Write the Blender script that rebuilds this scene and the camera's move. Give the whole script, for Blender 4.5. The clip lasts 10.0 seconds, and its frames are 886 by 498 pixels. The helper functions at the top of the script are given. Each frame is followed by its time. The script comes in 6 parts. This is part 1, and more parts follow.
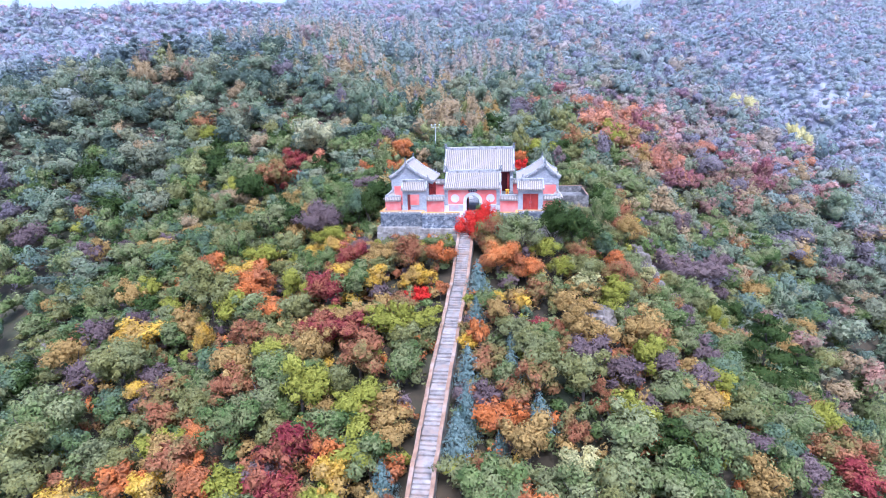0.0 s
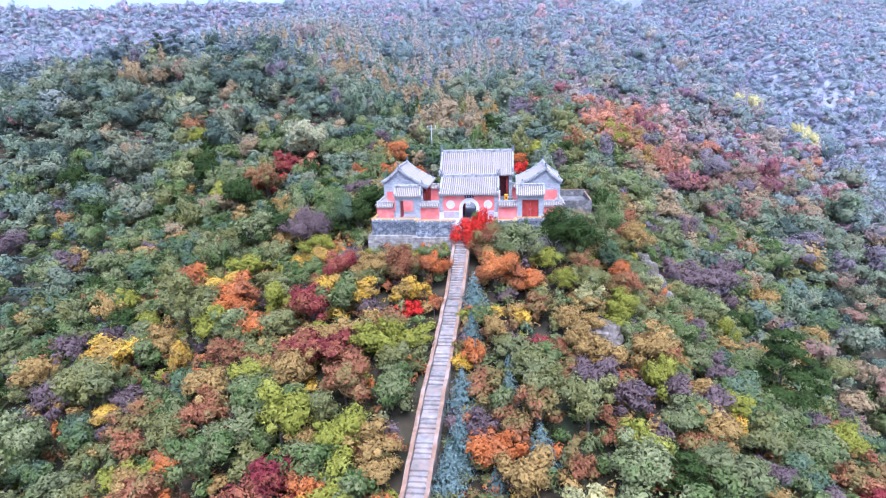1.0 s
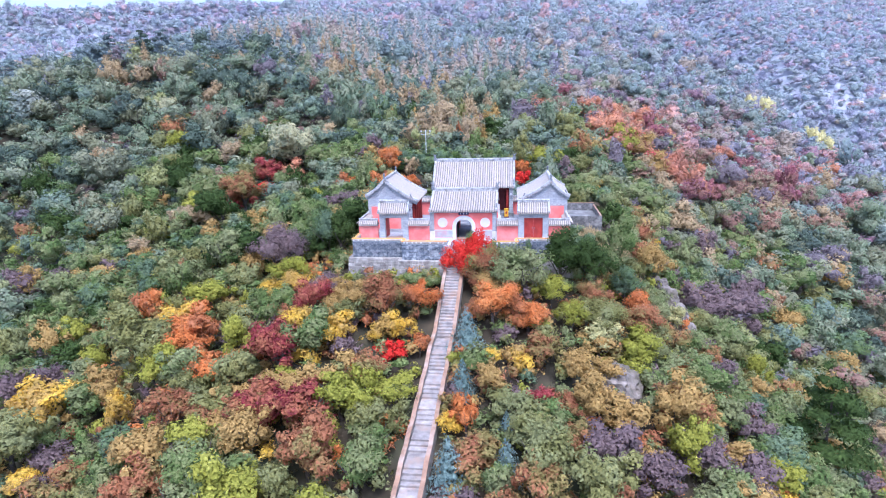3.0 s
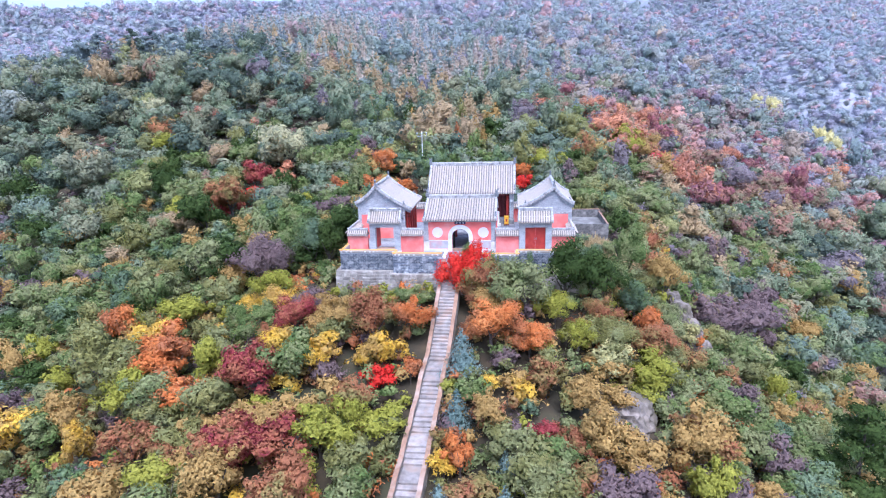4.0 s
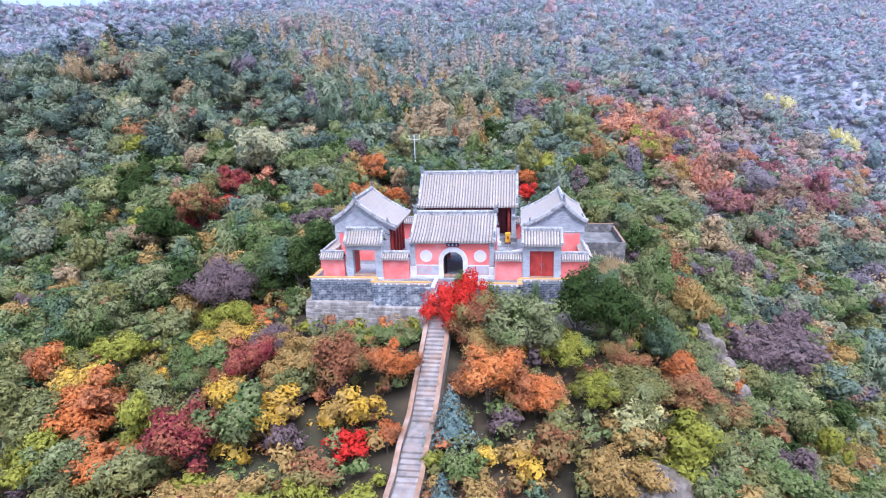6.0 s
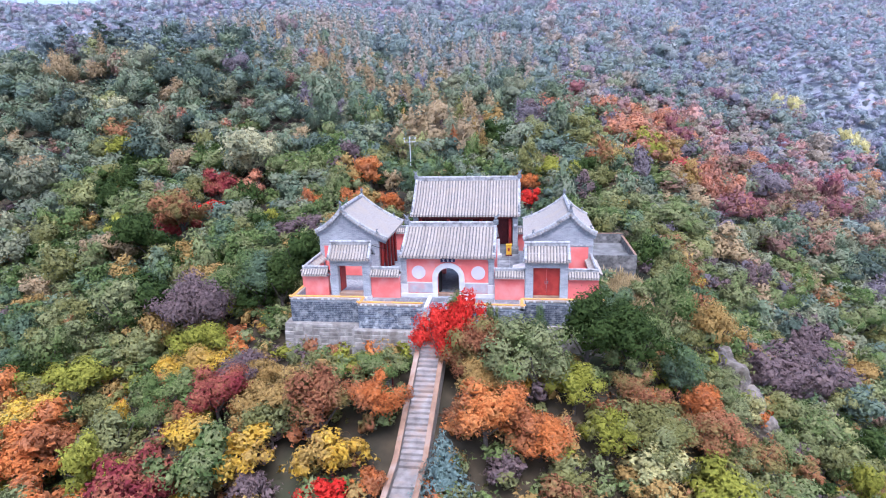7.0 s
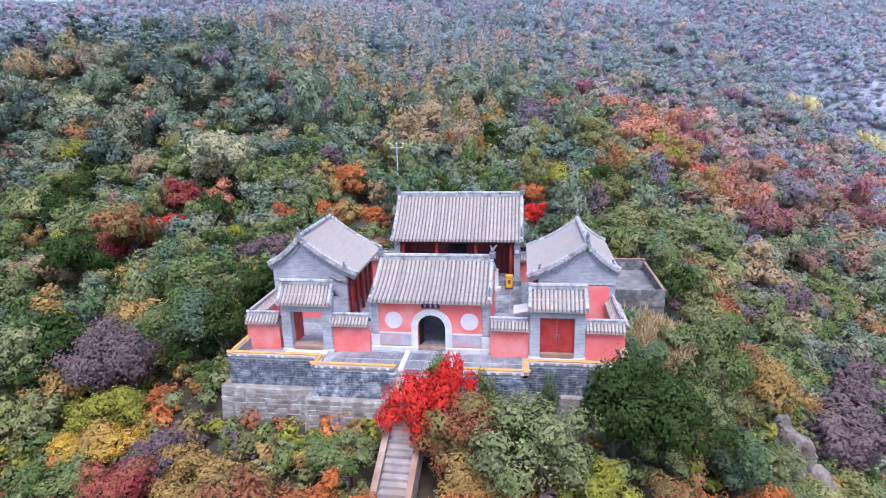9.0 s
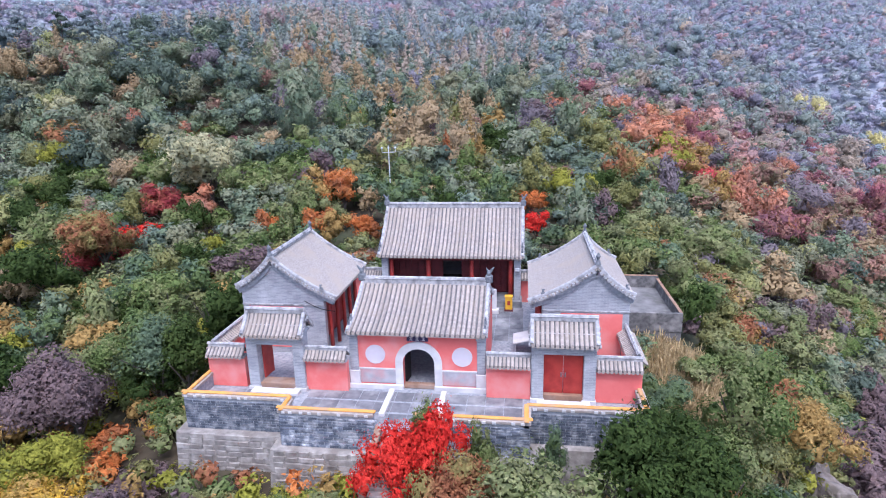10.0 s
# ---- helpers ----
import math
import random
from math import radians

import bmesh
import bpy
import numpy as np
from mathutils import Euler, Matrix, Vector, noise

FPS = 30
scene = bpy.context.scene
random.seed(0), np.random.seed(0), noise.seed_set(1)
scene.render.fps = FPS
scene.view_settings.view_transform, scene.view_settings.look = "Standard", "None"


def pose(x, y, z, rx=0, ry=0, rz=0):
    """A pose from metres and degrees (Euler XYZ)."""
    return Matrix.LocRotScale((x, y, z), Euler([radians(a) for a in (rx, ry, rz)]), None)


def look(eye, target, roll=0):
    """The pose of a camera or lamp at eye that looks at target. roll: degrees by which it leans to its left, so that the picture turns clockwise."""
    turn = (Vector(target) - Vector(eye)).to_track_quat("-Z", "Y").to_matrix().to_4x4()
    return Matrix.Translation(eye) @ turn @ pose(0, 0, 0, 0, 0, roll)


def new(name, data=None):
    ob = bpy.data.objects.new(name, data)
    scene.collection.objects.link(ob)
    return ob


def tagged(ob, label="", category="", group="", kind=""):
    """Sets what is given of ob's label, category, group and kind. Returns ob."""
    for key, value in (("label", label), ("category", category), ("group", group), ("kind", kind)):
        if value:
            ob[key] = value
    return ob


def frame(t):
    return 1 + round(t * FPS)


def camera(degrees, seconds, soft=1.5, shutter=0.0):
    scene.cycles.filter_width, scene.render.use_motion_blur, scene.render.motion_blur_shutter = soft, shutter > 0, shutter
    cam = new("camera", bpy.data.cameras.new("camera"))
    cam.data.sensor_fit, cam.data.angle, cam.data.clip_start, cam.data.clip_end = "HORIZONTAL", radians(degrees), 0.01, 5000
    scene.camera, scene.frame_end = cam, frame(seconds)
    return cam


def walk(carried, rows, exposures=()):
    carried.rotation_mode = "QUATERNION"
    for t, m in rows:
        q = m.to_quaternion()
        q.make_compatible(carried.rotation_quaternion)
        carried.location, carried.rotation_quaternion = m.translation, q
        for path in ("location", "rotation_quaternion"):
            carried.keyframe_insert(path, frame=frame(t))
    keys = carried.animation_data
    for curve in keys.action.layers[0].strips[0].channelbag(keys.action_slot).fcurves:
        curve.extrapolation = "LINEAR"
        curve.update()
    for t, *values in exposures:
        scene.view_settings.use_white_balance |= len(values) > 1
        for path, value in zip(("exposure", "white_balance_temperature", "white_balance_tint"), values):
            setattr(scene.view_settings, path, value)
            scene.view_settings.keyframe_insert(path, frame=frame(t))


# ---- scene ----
cam = camera(74.7, 10.0, soft=1.1)
PATH = [
    (0, (4.757, -71.661, 14.8), (4.524, -69.744, 14.281), -1.6),
    (0.5, (4.887, -69.632, 14.79), (4.652, -67.715, 14.271), -1.7),
    (1, (5.018, -67.512, 14.805), (4.781, -65.595, 14.286), -1.8),
    (1.5, (5.083, -65.337, 14.846), (4.845, -63.42, 14.329), -1.7),
    (2, (5.175, -63.184, 14.904), (4.934, -61.267, 14.389), -1.7),
    (2.5, (5.195, -61.051, 14.981), (4.952, -59.134, 14.465), -1.6),
    (4, (5.307, -54.347, 14.954), (5.057, -52.431, 14.437), -1.7),
    (4.5, (5.269, -52.107, 14.948), (5.018, -50.191, 14.431), -1.7),
    (5, (5.25, -49.906, 14.884), (4.997, -47.99, 14.367), -1.7),
    (5.5, (5.284, -47.754, 14.839), (5.028, -45.839, 14.322), -1.7),
    (7, (5.182, -40.853, 14.805), (4.92, -38.939, 14.286), -1.6),
    (7.5, (5.13, -38.497, 14.784), (4.867, -36.584, 14.264), -1.5),
    (8, (5.111, -36.08, 14.774), (4.847, -34.168, 14.253), -1.5),
    (8.5, (5.137, -33.689, 14.743), (4.87, -31.777, 14.223), -1.6),
    (9, (5.113, -31.224, 14.717), (4.844, -29.312, 14.197), -1.5),
    (9.5, (5.152, -28.885, 14.691), (4.881, -26.973, 14.171), -1.6),
    (10, (5.124, -26.688, 14.713), (4.851, -24.777, 14.194), -1.5),
]
walk(cam, [(t, look(eye, target, roll)) for t, eye, target, roll in PATH], exposures=((0, 0.82, 4990, 17), (5, 0.73, 5170, 16), (10, 0.38, 5400, 18)))

# ---------------------------------------------------------------- light: a bright, thinly overcast autumn day
SUN_ELEVATION, SUN_AZIMUTH = 66.0, 165.0
world = bpy.data.worlds.new("world")
scene.world = world
world.use_nodes = True
sky = world.node_tree.nodes.new("ShaderNodeTexSky")
sky.sky_type = "NISHITA"
sky.sun_disc = False
sky.sun_elevation = radians(SUN_ELEVATION)
sky.sun_rotation = radians(SUN_AZIMUTH)
sky.air_density, sky.dust_density, sky.ozone_density = 1.0, 4.0, 1.0
back = world.node_tree.nodes["Background"]
back.inputs["Strength"].default_value = 0.2
world.node_tree.links.new(sky.outputs["Color"], back.inputs["Color"])

sun_lamp = new("sun", bpy.data.lights.new("sun", "SUN"))
sun_lamp.data.energy, sun_lamp.data.angle, sun_lamp.data.color = 1.9, radians(35), (1.0, 0.97, 0.94)
ax, el = radians(SUN_AZIMUTH), radians(SUN_ELEVATION)
sun_lamp.matrix_world = look((math.sin(ax) * math.cos(el) * 200, math.cos(ax) * math.cos(el) * 200, math.sin(el) * 200), (0, 0, 0))

# ---------------------------------------------------------------- materials
def nodes_of(name):
    m = bpy.data.materials.new(name)
    m.use_nodes = True
    t = m.node_tree
    return m, t, t.nodes["Principled BSDF"]


def ramp(t, stops):
    r = t.nodes.new("ShaderNodeValToRGB")
    while len(r.color_ramp.elements) < len(stops):
        r.color_ramp.elements.new(0.5)
    for e, (p, c) in zip(r.color_ramp.elements, stops):
        e.position, e.color = p, (*c, 1)
    return r


def noise_node(t, scale, detail=4.0, stretch=None, world_space=True):
    n = t.nodes.new("ShaderNodeTexNoise")
    n.inputs["Scale"].default_value, n.inputs["Detail"].default_value = scale, detail
    if world_space:
        src = t.nodes.new("ShaderNodeNewGeometry").outputs["Position"]
    else:
        src = t.nodes.new("ShaderNodeTexCoord").outputs["Object"]
    if stretch:
        mp = t.nodes.new("ShaderNodeMapping")
        mp.inputs["Scale"].default_value = stretch
        t.links.new(src, mp.inputs["Vector"])
        src = mp.outputs["Vector"]
    t.links.new(src, n.inputs["Vector"])
    return n


def mixed(t, fac, a, b, mode="MIX"):
    m = t.nodes.new("ShaderNodeMix")
    m.data_type, m.blend_type = "RGBA", mode
    for key, v in ((0, fac), (6, a), (7, b)):
        if isinstance(v, (int, float)):
            m.inputs[key].default_value = v
        elif isinstance(v, tuple):
            m.inputs[key].default_value = (*v, 1)
        else:
            t.links.new(v, m.inputs[key])
    return m.outputs[2]


def surface(name, dark, light, scale=2.0, stain=None, stain_scale=0.5, rough=0.85, bump=0.3, bump_scale=25.0, vary=0.0, stretch=None):
    """A weathered surface: grain between two tones, larger stains, piece-to-piece variation and fine relief."""
    m, t, p = nodes_of(name)
    n = noise_node(t, scale, 6.0, stretch)
    r = ramp(t, [(0.3, dark), (0.7, light)])
    t.links.new(n.outputs["Fac"], r.inputs["Fac"])
    col = r.outputs["Color"]
    if stain:
        n2 = noise_node(t, stain_scale, 5.0)
        r2 = ramp(t, [(0.48, (0, 0, 0)), (0.68, (1, 1, 1))])
        t.links.new(n2.outputs["Fac"], r2.inputs["Fac"])
        col = mixed(t, r2.outputs["Color"], col, stain)
    if vary:
        info = t.nodes.new("ShaderNodeObjectInfo")
        rv = ramp(t, [(0.0, (1 - vary,) * 3), (1.0, (1 + vary,) * 3)])
        t.links.new(info.outputs["Random"], rv.inputs["Fac"])
        col = mixed(t, 1.0, col, rv.outputs["Color"], "MULTIPLY")
    t.links.new(col, p.inputs["Base Color"])
    p.inputs["Roughness"].default_value = rough
    if bump:
        nb = noise_node(t, bump_scale, 4.0)
        b = t.nodes.new("ShaderNodeBump")
        b.inputs["Strength"].default_value, b.inputs["Distance"].default_value = bump, 0.03
        t.links.new(nb.outputs["Fac"], b.inputs["Height"])
        t.links.new(b.outputs["Normal"], p.inputs["Normal"])
    return m


def maths(t, kind, a, b=0.0, c=0.0):
    n = t.nodes.new("ShaderNodeMath")
    n.operation = kind
    for i, v in enumerate((a, b, c)):
        if isinstance(v, (int, float)):
            n.inputs[i].default_value = v
        else:
            t.links.new(v, n.inputs[i])
    return n.outputs[0]


def leaf_material(name, tones, accent=None, by_tree=0.4, by_leaf=0.32, grain=6.0, mottle=0.22, gaps=5.0, closed=0.54):
    """Foliage: leaf by leaf and patch by patch between the tones, with patches turning to the accent, and each tree shifted a little;
    light passes through the blades."""
    m, t, p = nodes_of(name)
    geo = t.nodes.new("ShaderNodeNewGeometry")
    info = t.nodes.new("ShaderNodeObjectInfo")
    tone = t.nodes.new("ShaderNodeAttribute")
    tone.attribute_name = "tone"
    tree = maths(t, "FRACT", maths(t, "ADD", info.outputs["Random"], tone.outputs["Fac"]))
    patch = noise_node(t, 0.9, 2.0)
    pick = maths(t, "MULTIPLY_ADD", tree, by_tree, maths(t, "MULTIPLY_ADD", geo.outputs["Random Per Island"], by_leaf, maths(t, "MULTIPLY_ADD", patch.outputs["Fac"], 1.3, -0.52)))
    r = ramp(t, [(i / (len(tones) - 1), c) for i, c in enumerate(tones)])
    t.links.new(pick, r.inputs["Fac"])
    col = r.outputs["Color"]
    if accent:
        spots = noise_node(t, 0.45, 3.0)
        turn = maths(t, "ADD", spots.outputs["Fac"], maths(t, "MULTIPLY", geo.outputs["Random Per Island"], 0.16))
        rr = ramp(t, [(0.52, (0, 0, 0)), (0.7, (0.85, 0.85, 0.85))])
        t.links.new(turn, rr.inputs["Fac"])
        col = mixed(t, rr.outputs["Color"], col, accent)
    fine = noise_node(t, grain, 3.0)
    rf = ramp(t, [(0.34, (0.97 - mottle,) * 3), (0.64, (0.97 + mottle,) * 3)])
    t.links.new(fine.outputs["Fac"], rf.inputs["Fac"])
    col = mixed(t, 1.0, col, rf.outputs["Color"], "MULTIPLY")
    bp = t.nodes.new("ShaderNodeBump")
    bp.inputs["Strength"].default_value, bp.inputs["Distance"].default_value = 0.5, 0.5 / grain
    t.links.new(fine.outputs["Fac"], bp.inputs["Height"])
    t.links.new(bp.outputs["Normal"], p.inputs["Normal"])
    p.inputs["Roughness"].default_value = 0.7
    p.inputs["Specular IOR Level"].default_value = 0.12
    t.links.new(col, p.inputs["Base Color"])
    tl = t.nodes.new("ShaderNodeBsdfTranslucent")
    t.links.new(col, tl.inputs["Color"])
    mx = t.nodes.new("ShaderNodeMixShader")
    mx.inputs[0].default_value = 0.27
    t.links.new(p.outputs[0], mx.inputs[1])
    t.links.new(tl.outputs[0], mx.inputs[2])
    # gaps between the single leaves of a spray
    holes = noise_node(t, gaps, 1.0)
    through_it = t.nodes.new("ShaderNodeBsdfTransparent")
    cut = t.nodes.new("ShaderNodeMixShader")
    t.links.new(maths(t, "GREATER_THAN", holes.outputs["Fac"], closed), cut.inputs[0])
    t.links.new(mx.outputs[0], cut.inputs[1])
    t.links.new(through_it.outputs[0], cut.inputs[2])
    t.links.new(cut.outputs[0], t.nodes["Material Output"].inputs["Surface"])
    return m


TILE = surface("grey_tile", (0.31, 0.265, 0.235), (0.48, 0.415, 0.365), 5.0, (0.4, 0.34, 0.285), 0.9, 0.85, 0.3, 30.0, 0.12)
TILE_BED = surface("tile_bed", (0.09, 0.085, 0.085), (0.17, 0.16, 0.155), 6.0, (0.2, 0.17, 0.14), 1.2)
FLAT_TILE = surface("flat_tile", (0.27, 0.235, 0.21), (0.47, 0.415, 0.37), 11.0, (0.4, 0.335, 0.275), 0.8, 0.9, 0.9, 13.0)
RIDGE = surface("ridge_plaster", (0.32, 0.315, 0.325), (0.56, 0.545, 0.54), 5.0, (0.2, 0.195, 0.195), 2.2, 0.9, 0.6, 14.0)
ORNAMENT = surface("ornament_clay", (0.1, 0.11, 0.12), (0.24, 0.25, 0.27), 9.0)
BRICK = surface("blue_grey_brick", (0.07, 0.085, 0.115), (0.185, 0.205, 0.245), 3.0, (0.45, 0.46, 0.48), 2.6, 0.9, 0.5, 14.0, 0.45)
MORTAR = surface("mortar", (0.22, 0.235, 0.26), (0.4, 0.41, 0.43), 6.0)


def brickwork(name, a, b, joint, width, height, rough=0.9):
    """Coursed brickwork on any upright wall, with stains over it and relief at the joints."""
    m, t, p = nodes_of(name)
    geo = t.nodes.new("ShaderNodeNewGeometry")
    sep = t.nodes.new("ShaderNodeSeparateXYZ")
    t.links.new(geo.outputs["Position"], sep.inputs[0])
    add = t.nodes.new("ShaderNodeMath")
    t.links.new(sep.outputs["X"], add.inputs[0])
    t.links.new(sep.outputs["Y"], add.inputs[1])
    com = t.nodes.new("ShaderNodeCombineXYZ")
    t.links.new(add.outputs[0], com.inputs["X"])
    t.links.new(sep.outputs["Z"], com.inputs["Y"])
    br = t.nodes.new("ShaderNodeTexBrick")
    br.inputs["Scale"].default_value = 1.0
    br.inputs["Brick Width"].default_value, br.inputs["Row Height"].default_value = width, height
    br.inputs["Mortar Size"].default_value = height * 0.09
    br.inputs["Color1"].default_value, br.inputs["Color2"].default_value, br.inputs["Mortar"].default_value = (*a, 1), (*b, 1), (*joint, 1)
    t.links.new(com.outputs[0], br.inputs["Vector"])
    n = noise_node(t, 1.1, 6.0)
    r = ramp(t, [(0.3, (0.72, 0.72, 0.74)), (0.7, (1.15, 1.15, 1.14))])
    t.links.new(n.outputs["Fac"], r.inputs["Fac"])
    t.links.new(mixed(t, 1.0, br.outputs["Color"], r.outputs["Color"], "MULTIPLY"), p.inputs["Base Color"])
    p.inputs["Roughness"].default_value = rough
    bp = t.nodes.new("ShaderNodeBump")
    bp.inputs["Strength"].default_value, bp.inputs["Distance"].default_value = 0.5, 0.02
    bp.invert = True
    t.links.new(br.outputs["Fac"], bp.inputs["Height"])
    t.links.new(bp.outputs["Normal"], p.inputs["Normal"])
    return m


GABLE = brickwork("gable_brick", (0.33, 0.34, 0.365), (0.45, 0.455, 0.475), (0.53, 0.53, 0.54), 0.34, 0.085)
PINK = surface("pink_red_limewash", (0.76, 0.16, 0.14), (0.85, 0.215, 0.185), 1.2, (0.78, 0.3, 0.27), 0.6, 0.9, 0.15, 18.0)
RED = surface("red_paint", (0.36, 0.03, 0.025), (0.5, 0.06, 0.04), 2.0, (0.3, 0.025, 0.02), 1.5, 0.5, 0.1, 30.0)
DARKRED = surface("dark_red_wood", (0.085, 0.008, 0.012), (0.15, 0.016, 0.02), 3.0, None, 1.0, 0.6, 0.15, 30.0)
WHITE = surface("whitewashed_stone", (0.6, 0.58, 0.575), (0.74, 0.72, 0.71), 2.0, (0.55, 0.53, 0.52), 0.8, 0.85, 0.2)
DISC = surface("pale_plaster", (0.62, 0.55, 0.6), (0.72, 0.66, 0.7), 2.0, (0.66, 0.62, 0.66), 1.5)
WASH = surface("stained_grey_render", (0.34, 0.335, 0.36), (0.52, 0.5, 0.52), 1.8, (0.6, 0.3, 0.28), 0.8)
PAVING = surface("grey_paving", (0.12, 0.122, 0.135), (0.22, 0.222, 0.235), 2.4, (0.34, 0.335, 0.335), 0.9, 0.7, 0.3, 12.0, 0.15)
STONE = surface("rubble_stone", (0.24, 0.215, 0.19), (0.46, 0.42, 0.38), 2.6, (0.22, 0.19, 0.165), 1.1, 0.95, 1.0, 7.0, 0.22)
STEP = surface("stair_stone", (0.2, 0.175, 0.165), (0.4, 0.36, 0.34), 1.8, (0.36, 0.27, 0.22), 1.1, 0.9, 0.4, 9.0, 0.12)
ORANGE = surface("orange_coping", (0.62, 0.27, 0.05), (0.78, 0.4, 0.09), 2.0, (0.5, 0.3, 0.16), 0.9, 0.7, 0.2)
RUST = surface("rusty_coping", (0.22, 0.13, 0.085), (0.37, 0.22, 0.14), 2.0, (0.4, 0.3, 0.24), 0.8)
ROCK = surface("cliff_rock", (0.12, 0.1, 0.085), (0.32, 0.27, 0.23), 1.9, (0.13, 0.11, 0.08), 0.7, 0.95, 1.0, 5.0)
FAR_ROCK = surface("far_rock", (0.24, 0.23, 0.26), (0.36, 0.35, 0.39), 0.15, (0.2, 0.2, 0.22), 0.08, 1.0, 0.5, 0.6)
YARD_WALL = surface("yard_brick", (0.08, 0.076, 0.074), (0.19, 0.178, 0.17), 4.0, (0.3, 0.28, 0.26), 1.5, 0.9, 0.5, 14.0)
YARD_FLOOR = surface("yard_concrete", (0.14, 0.135, 0.13), (0.25, 0.24, 0.23), 1.4, (0.1, 0.095, 0.085), 0.6, 0.95, 0.5, 6.0)
SOIL = surface("leaf_litter", (0.03, 0.027, 0.016), (0.085, 0.062, 0.036), 0.6, (0.06, 0.07, 0.035), 0.12, 1.0, 0.6, 3.0)
BARK = surface("bark", (0.06, 0.05, 0.04), (0.14, 0.11, 0.09), 4.0)
TWIG = surface("bare_twigs", (0.22, 0.18, 0.16), (0.34, 0.29, 0.27), 4.0)
YELLOW = surface("yellow_paint", (0.8, 0.42, 0.02), (0.9, 0.52, 0.04), 3.0, None, 1.0, 0.5, 0.1)
METAL = surface("painted_steel", (0.6, 0.61, 0.63), (0.72, 0.73, 0.75), 5.0, None, 1.0, 0.4, 0.05)
NIGHT = surface("dark_interior", (0.012, 0.01, 0.01), (0.025, 0.02, 0.02), 2.0)
INDIGO = surface("indigo_sign", (0.015, 0.012, 0.05), (0.03, 0.025, 0.09), 3.0, None, 1.0, 0.4, 0.05)

TONES = {
    "green": ((0.08, 0.125, 0.036), (0.135, 0.185, 0.054), (0.22, 0.27, 0.085)),
    "dark": ((0.03, 0.052, 0.014), (0.054, 0.084, 0.02), (0.088, 0.12, 0.032)),
    "teal": ((0.09, 0.13, 0.078), (0.14, 0.19, 0.11), (0.215, 0.265, 0.16)),
    "sage": ((0.155, 0.165, 0.075), (0.24, 0.25, 0.11), (0.34, 0.35, 0.165)),
    "olive": ((0.14, 0.14, 0.045), (0.215, 0.205, 0.066), (0.31, 0.285, 0.105)),
    "lime": ((0.2, 0.2, 0.03), (0.3, 0.295, 0.045), (0.41, 0.39, 0.085)),
    "yellow": ((0.5, 0.3, 0.03), (0.66, 0.43, 0.055), (0.76, 0.56, 0.12)),
    "ochre": ((0.27, 0.175, 0.06), (0.39, 0.255, 0.085), (0.52, 0.36, 0.13)),
    "orange": ((0.44, 0.13, 0.035), (0.58, 0.2, 0.055), (0.7, 0.31, 0.1)),
    "rust": ((0.23, 0.09, 0.045), (0.35, 0.145, 0.07), (0.47, 0.225, 0.11)),
    "crimson": ((0.17, 0.03, 0.035), (0.29, 0.05, 0.055), (0.4, 0.09, 0.085)),
    "scarlet": ((0.5, 0.022, 0.018), (0.66, 0.045, 0.03), (0.8, 0.12, 0.07)),
    "plum": ((0.12, 0.082, 0.086), (0.18, 0.126, 0.124), (0.25, 0.18, 0.168)),
    "lemon": ((0.6, 0.52, 0.2), (0.7, 0.63, 0.3), (0.76, 0.71, 0.42)),
    "spruce": ((0.12, 0.18, 0.16), (0.19, 0.26, 0.235), (0.28, 0.36, 0.33)),
    "cream": ((0.42, 0.37, 0.15), (0.56, 0.5, 0.22), (0.66, 0.6, 0.32)),
}

TONES = {c: tuple(tuple(1.1 * a for a in t) for t in v) for c, v in TONES.items()}

ACCENT = {"green": "sage", "dark": "dark", "teal": "green", "sage": "green", "olive": "sage", "lime": "lime", "yellow": "ochre", "ochre": "ochre", "orange": "rust", "rust": "olive",
          "crimson": "rust", "scarlet": "scarlet", "plum": "plum", "cream": "sage", "lemon": "lemon", "spruce": "spruce"}


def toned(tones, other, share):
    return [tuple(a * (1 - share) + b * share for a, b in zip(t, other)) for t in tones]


WORDS = {"green": "green", "dark": "dark green", "teal": "muted blue-green", "spruce": "silvery blue-green", "sage": "grey-green", "olive": "olive", "lime": "yellow-green", "yellow": "golden yellow", "ochre": "ochre",
         "orange": "orange", "rust": "rust-brown", "crimson": "crimson", "scarlet": "scarlet", "plum": "plum-grey", "cream": "pale cream", "lemon": "lemon yellow"}
LEAF = {c: leaf_material(c + "_leaves", v, TONES[ACCENT[c]][1]) for c, v in TONES.items()}
# haze painted into leaf colours by distance, in four steps; dry is its tint
HAZE_LEAF = [LEAF] + [{c: leaf_material(c + "_hazed_leaves", toned(v, dry, share), toned([TONES[ACCENT[c]][1]], dry, share)[0], tree, 0.12, grain, mottle, gaps, closed) for c, v in TONES.items()}
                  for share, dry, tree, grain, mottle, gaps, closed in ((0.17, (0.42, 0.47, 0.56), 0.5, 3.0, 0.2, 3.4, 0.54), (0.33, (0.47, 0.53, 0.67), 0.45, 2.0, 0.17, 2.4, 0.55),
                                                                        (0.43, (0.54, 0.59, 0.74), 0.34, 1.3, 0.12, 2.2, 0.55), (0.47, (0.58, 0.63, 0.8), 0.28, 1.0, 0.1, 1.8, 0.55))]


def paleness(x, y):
    """Step of painted haze at a place, growing with distance, as a number between 0 and 4."""
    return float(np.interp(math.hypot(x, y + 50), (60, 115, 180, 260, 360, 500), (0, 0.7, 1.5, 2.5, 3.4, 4)))


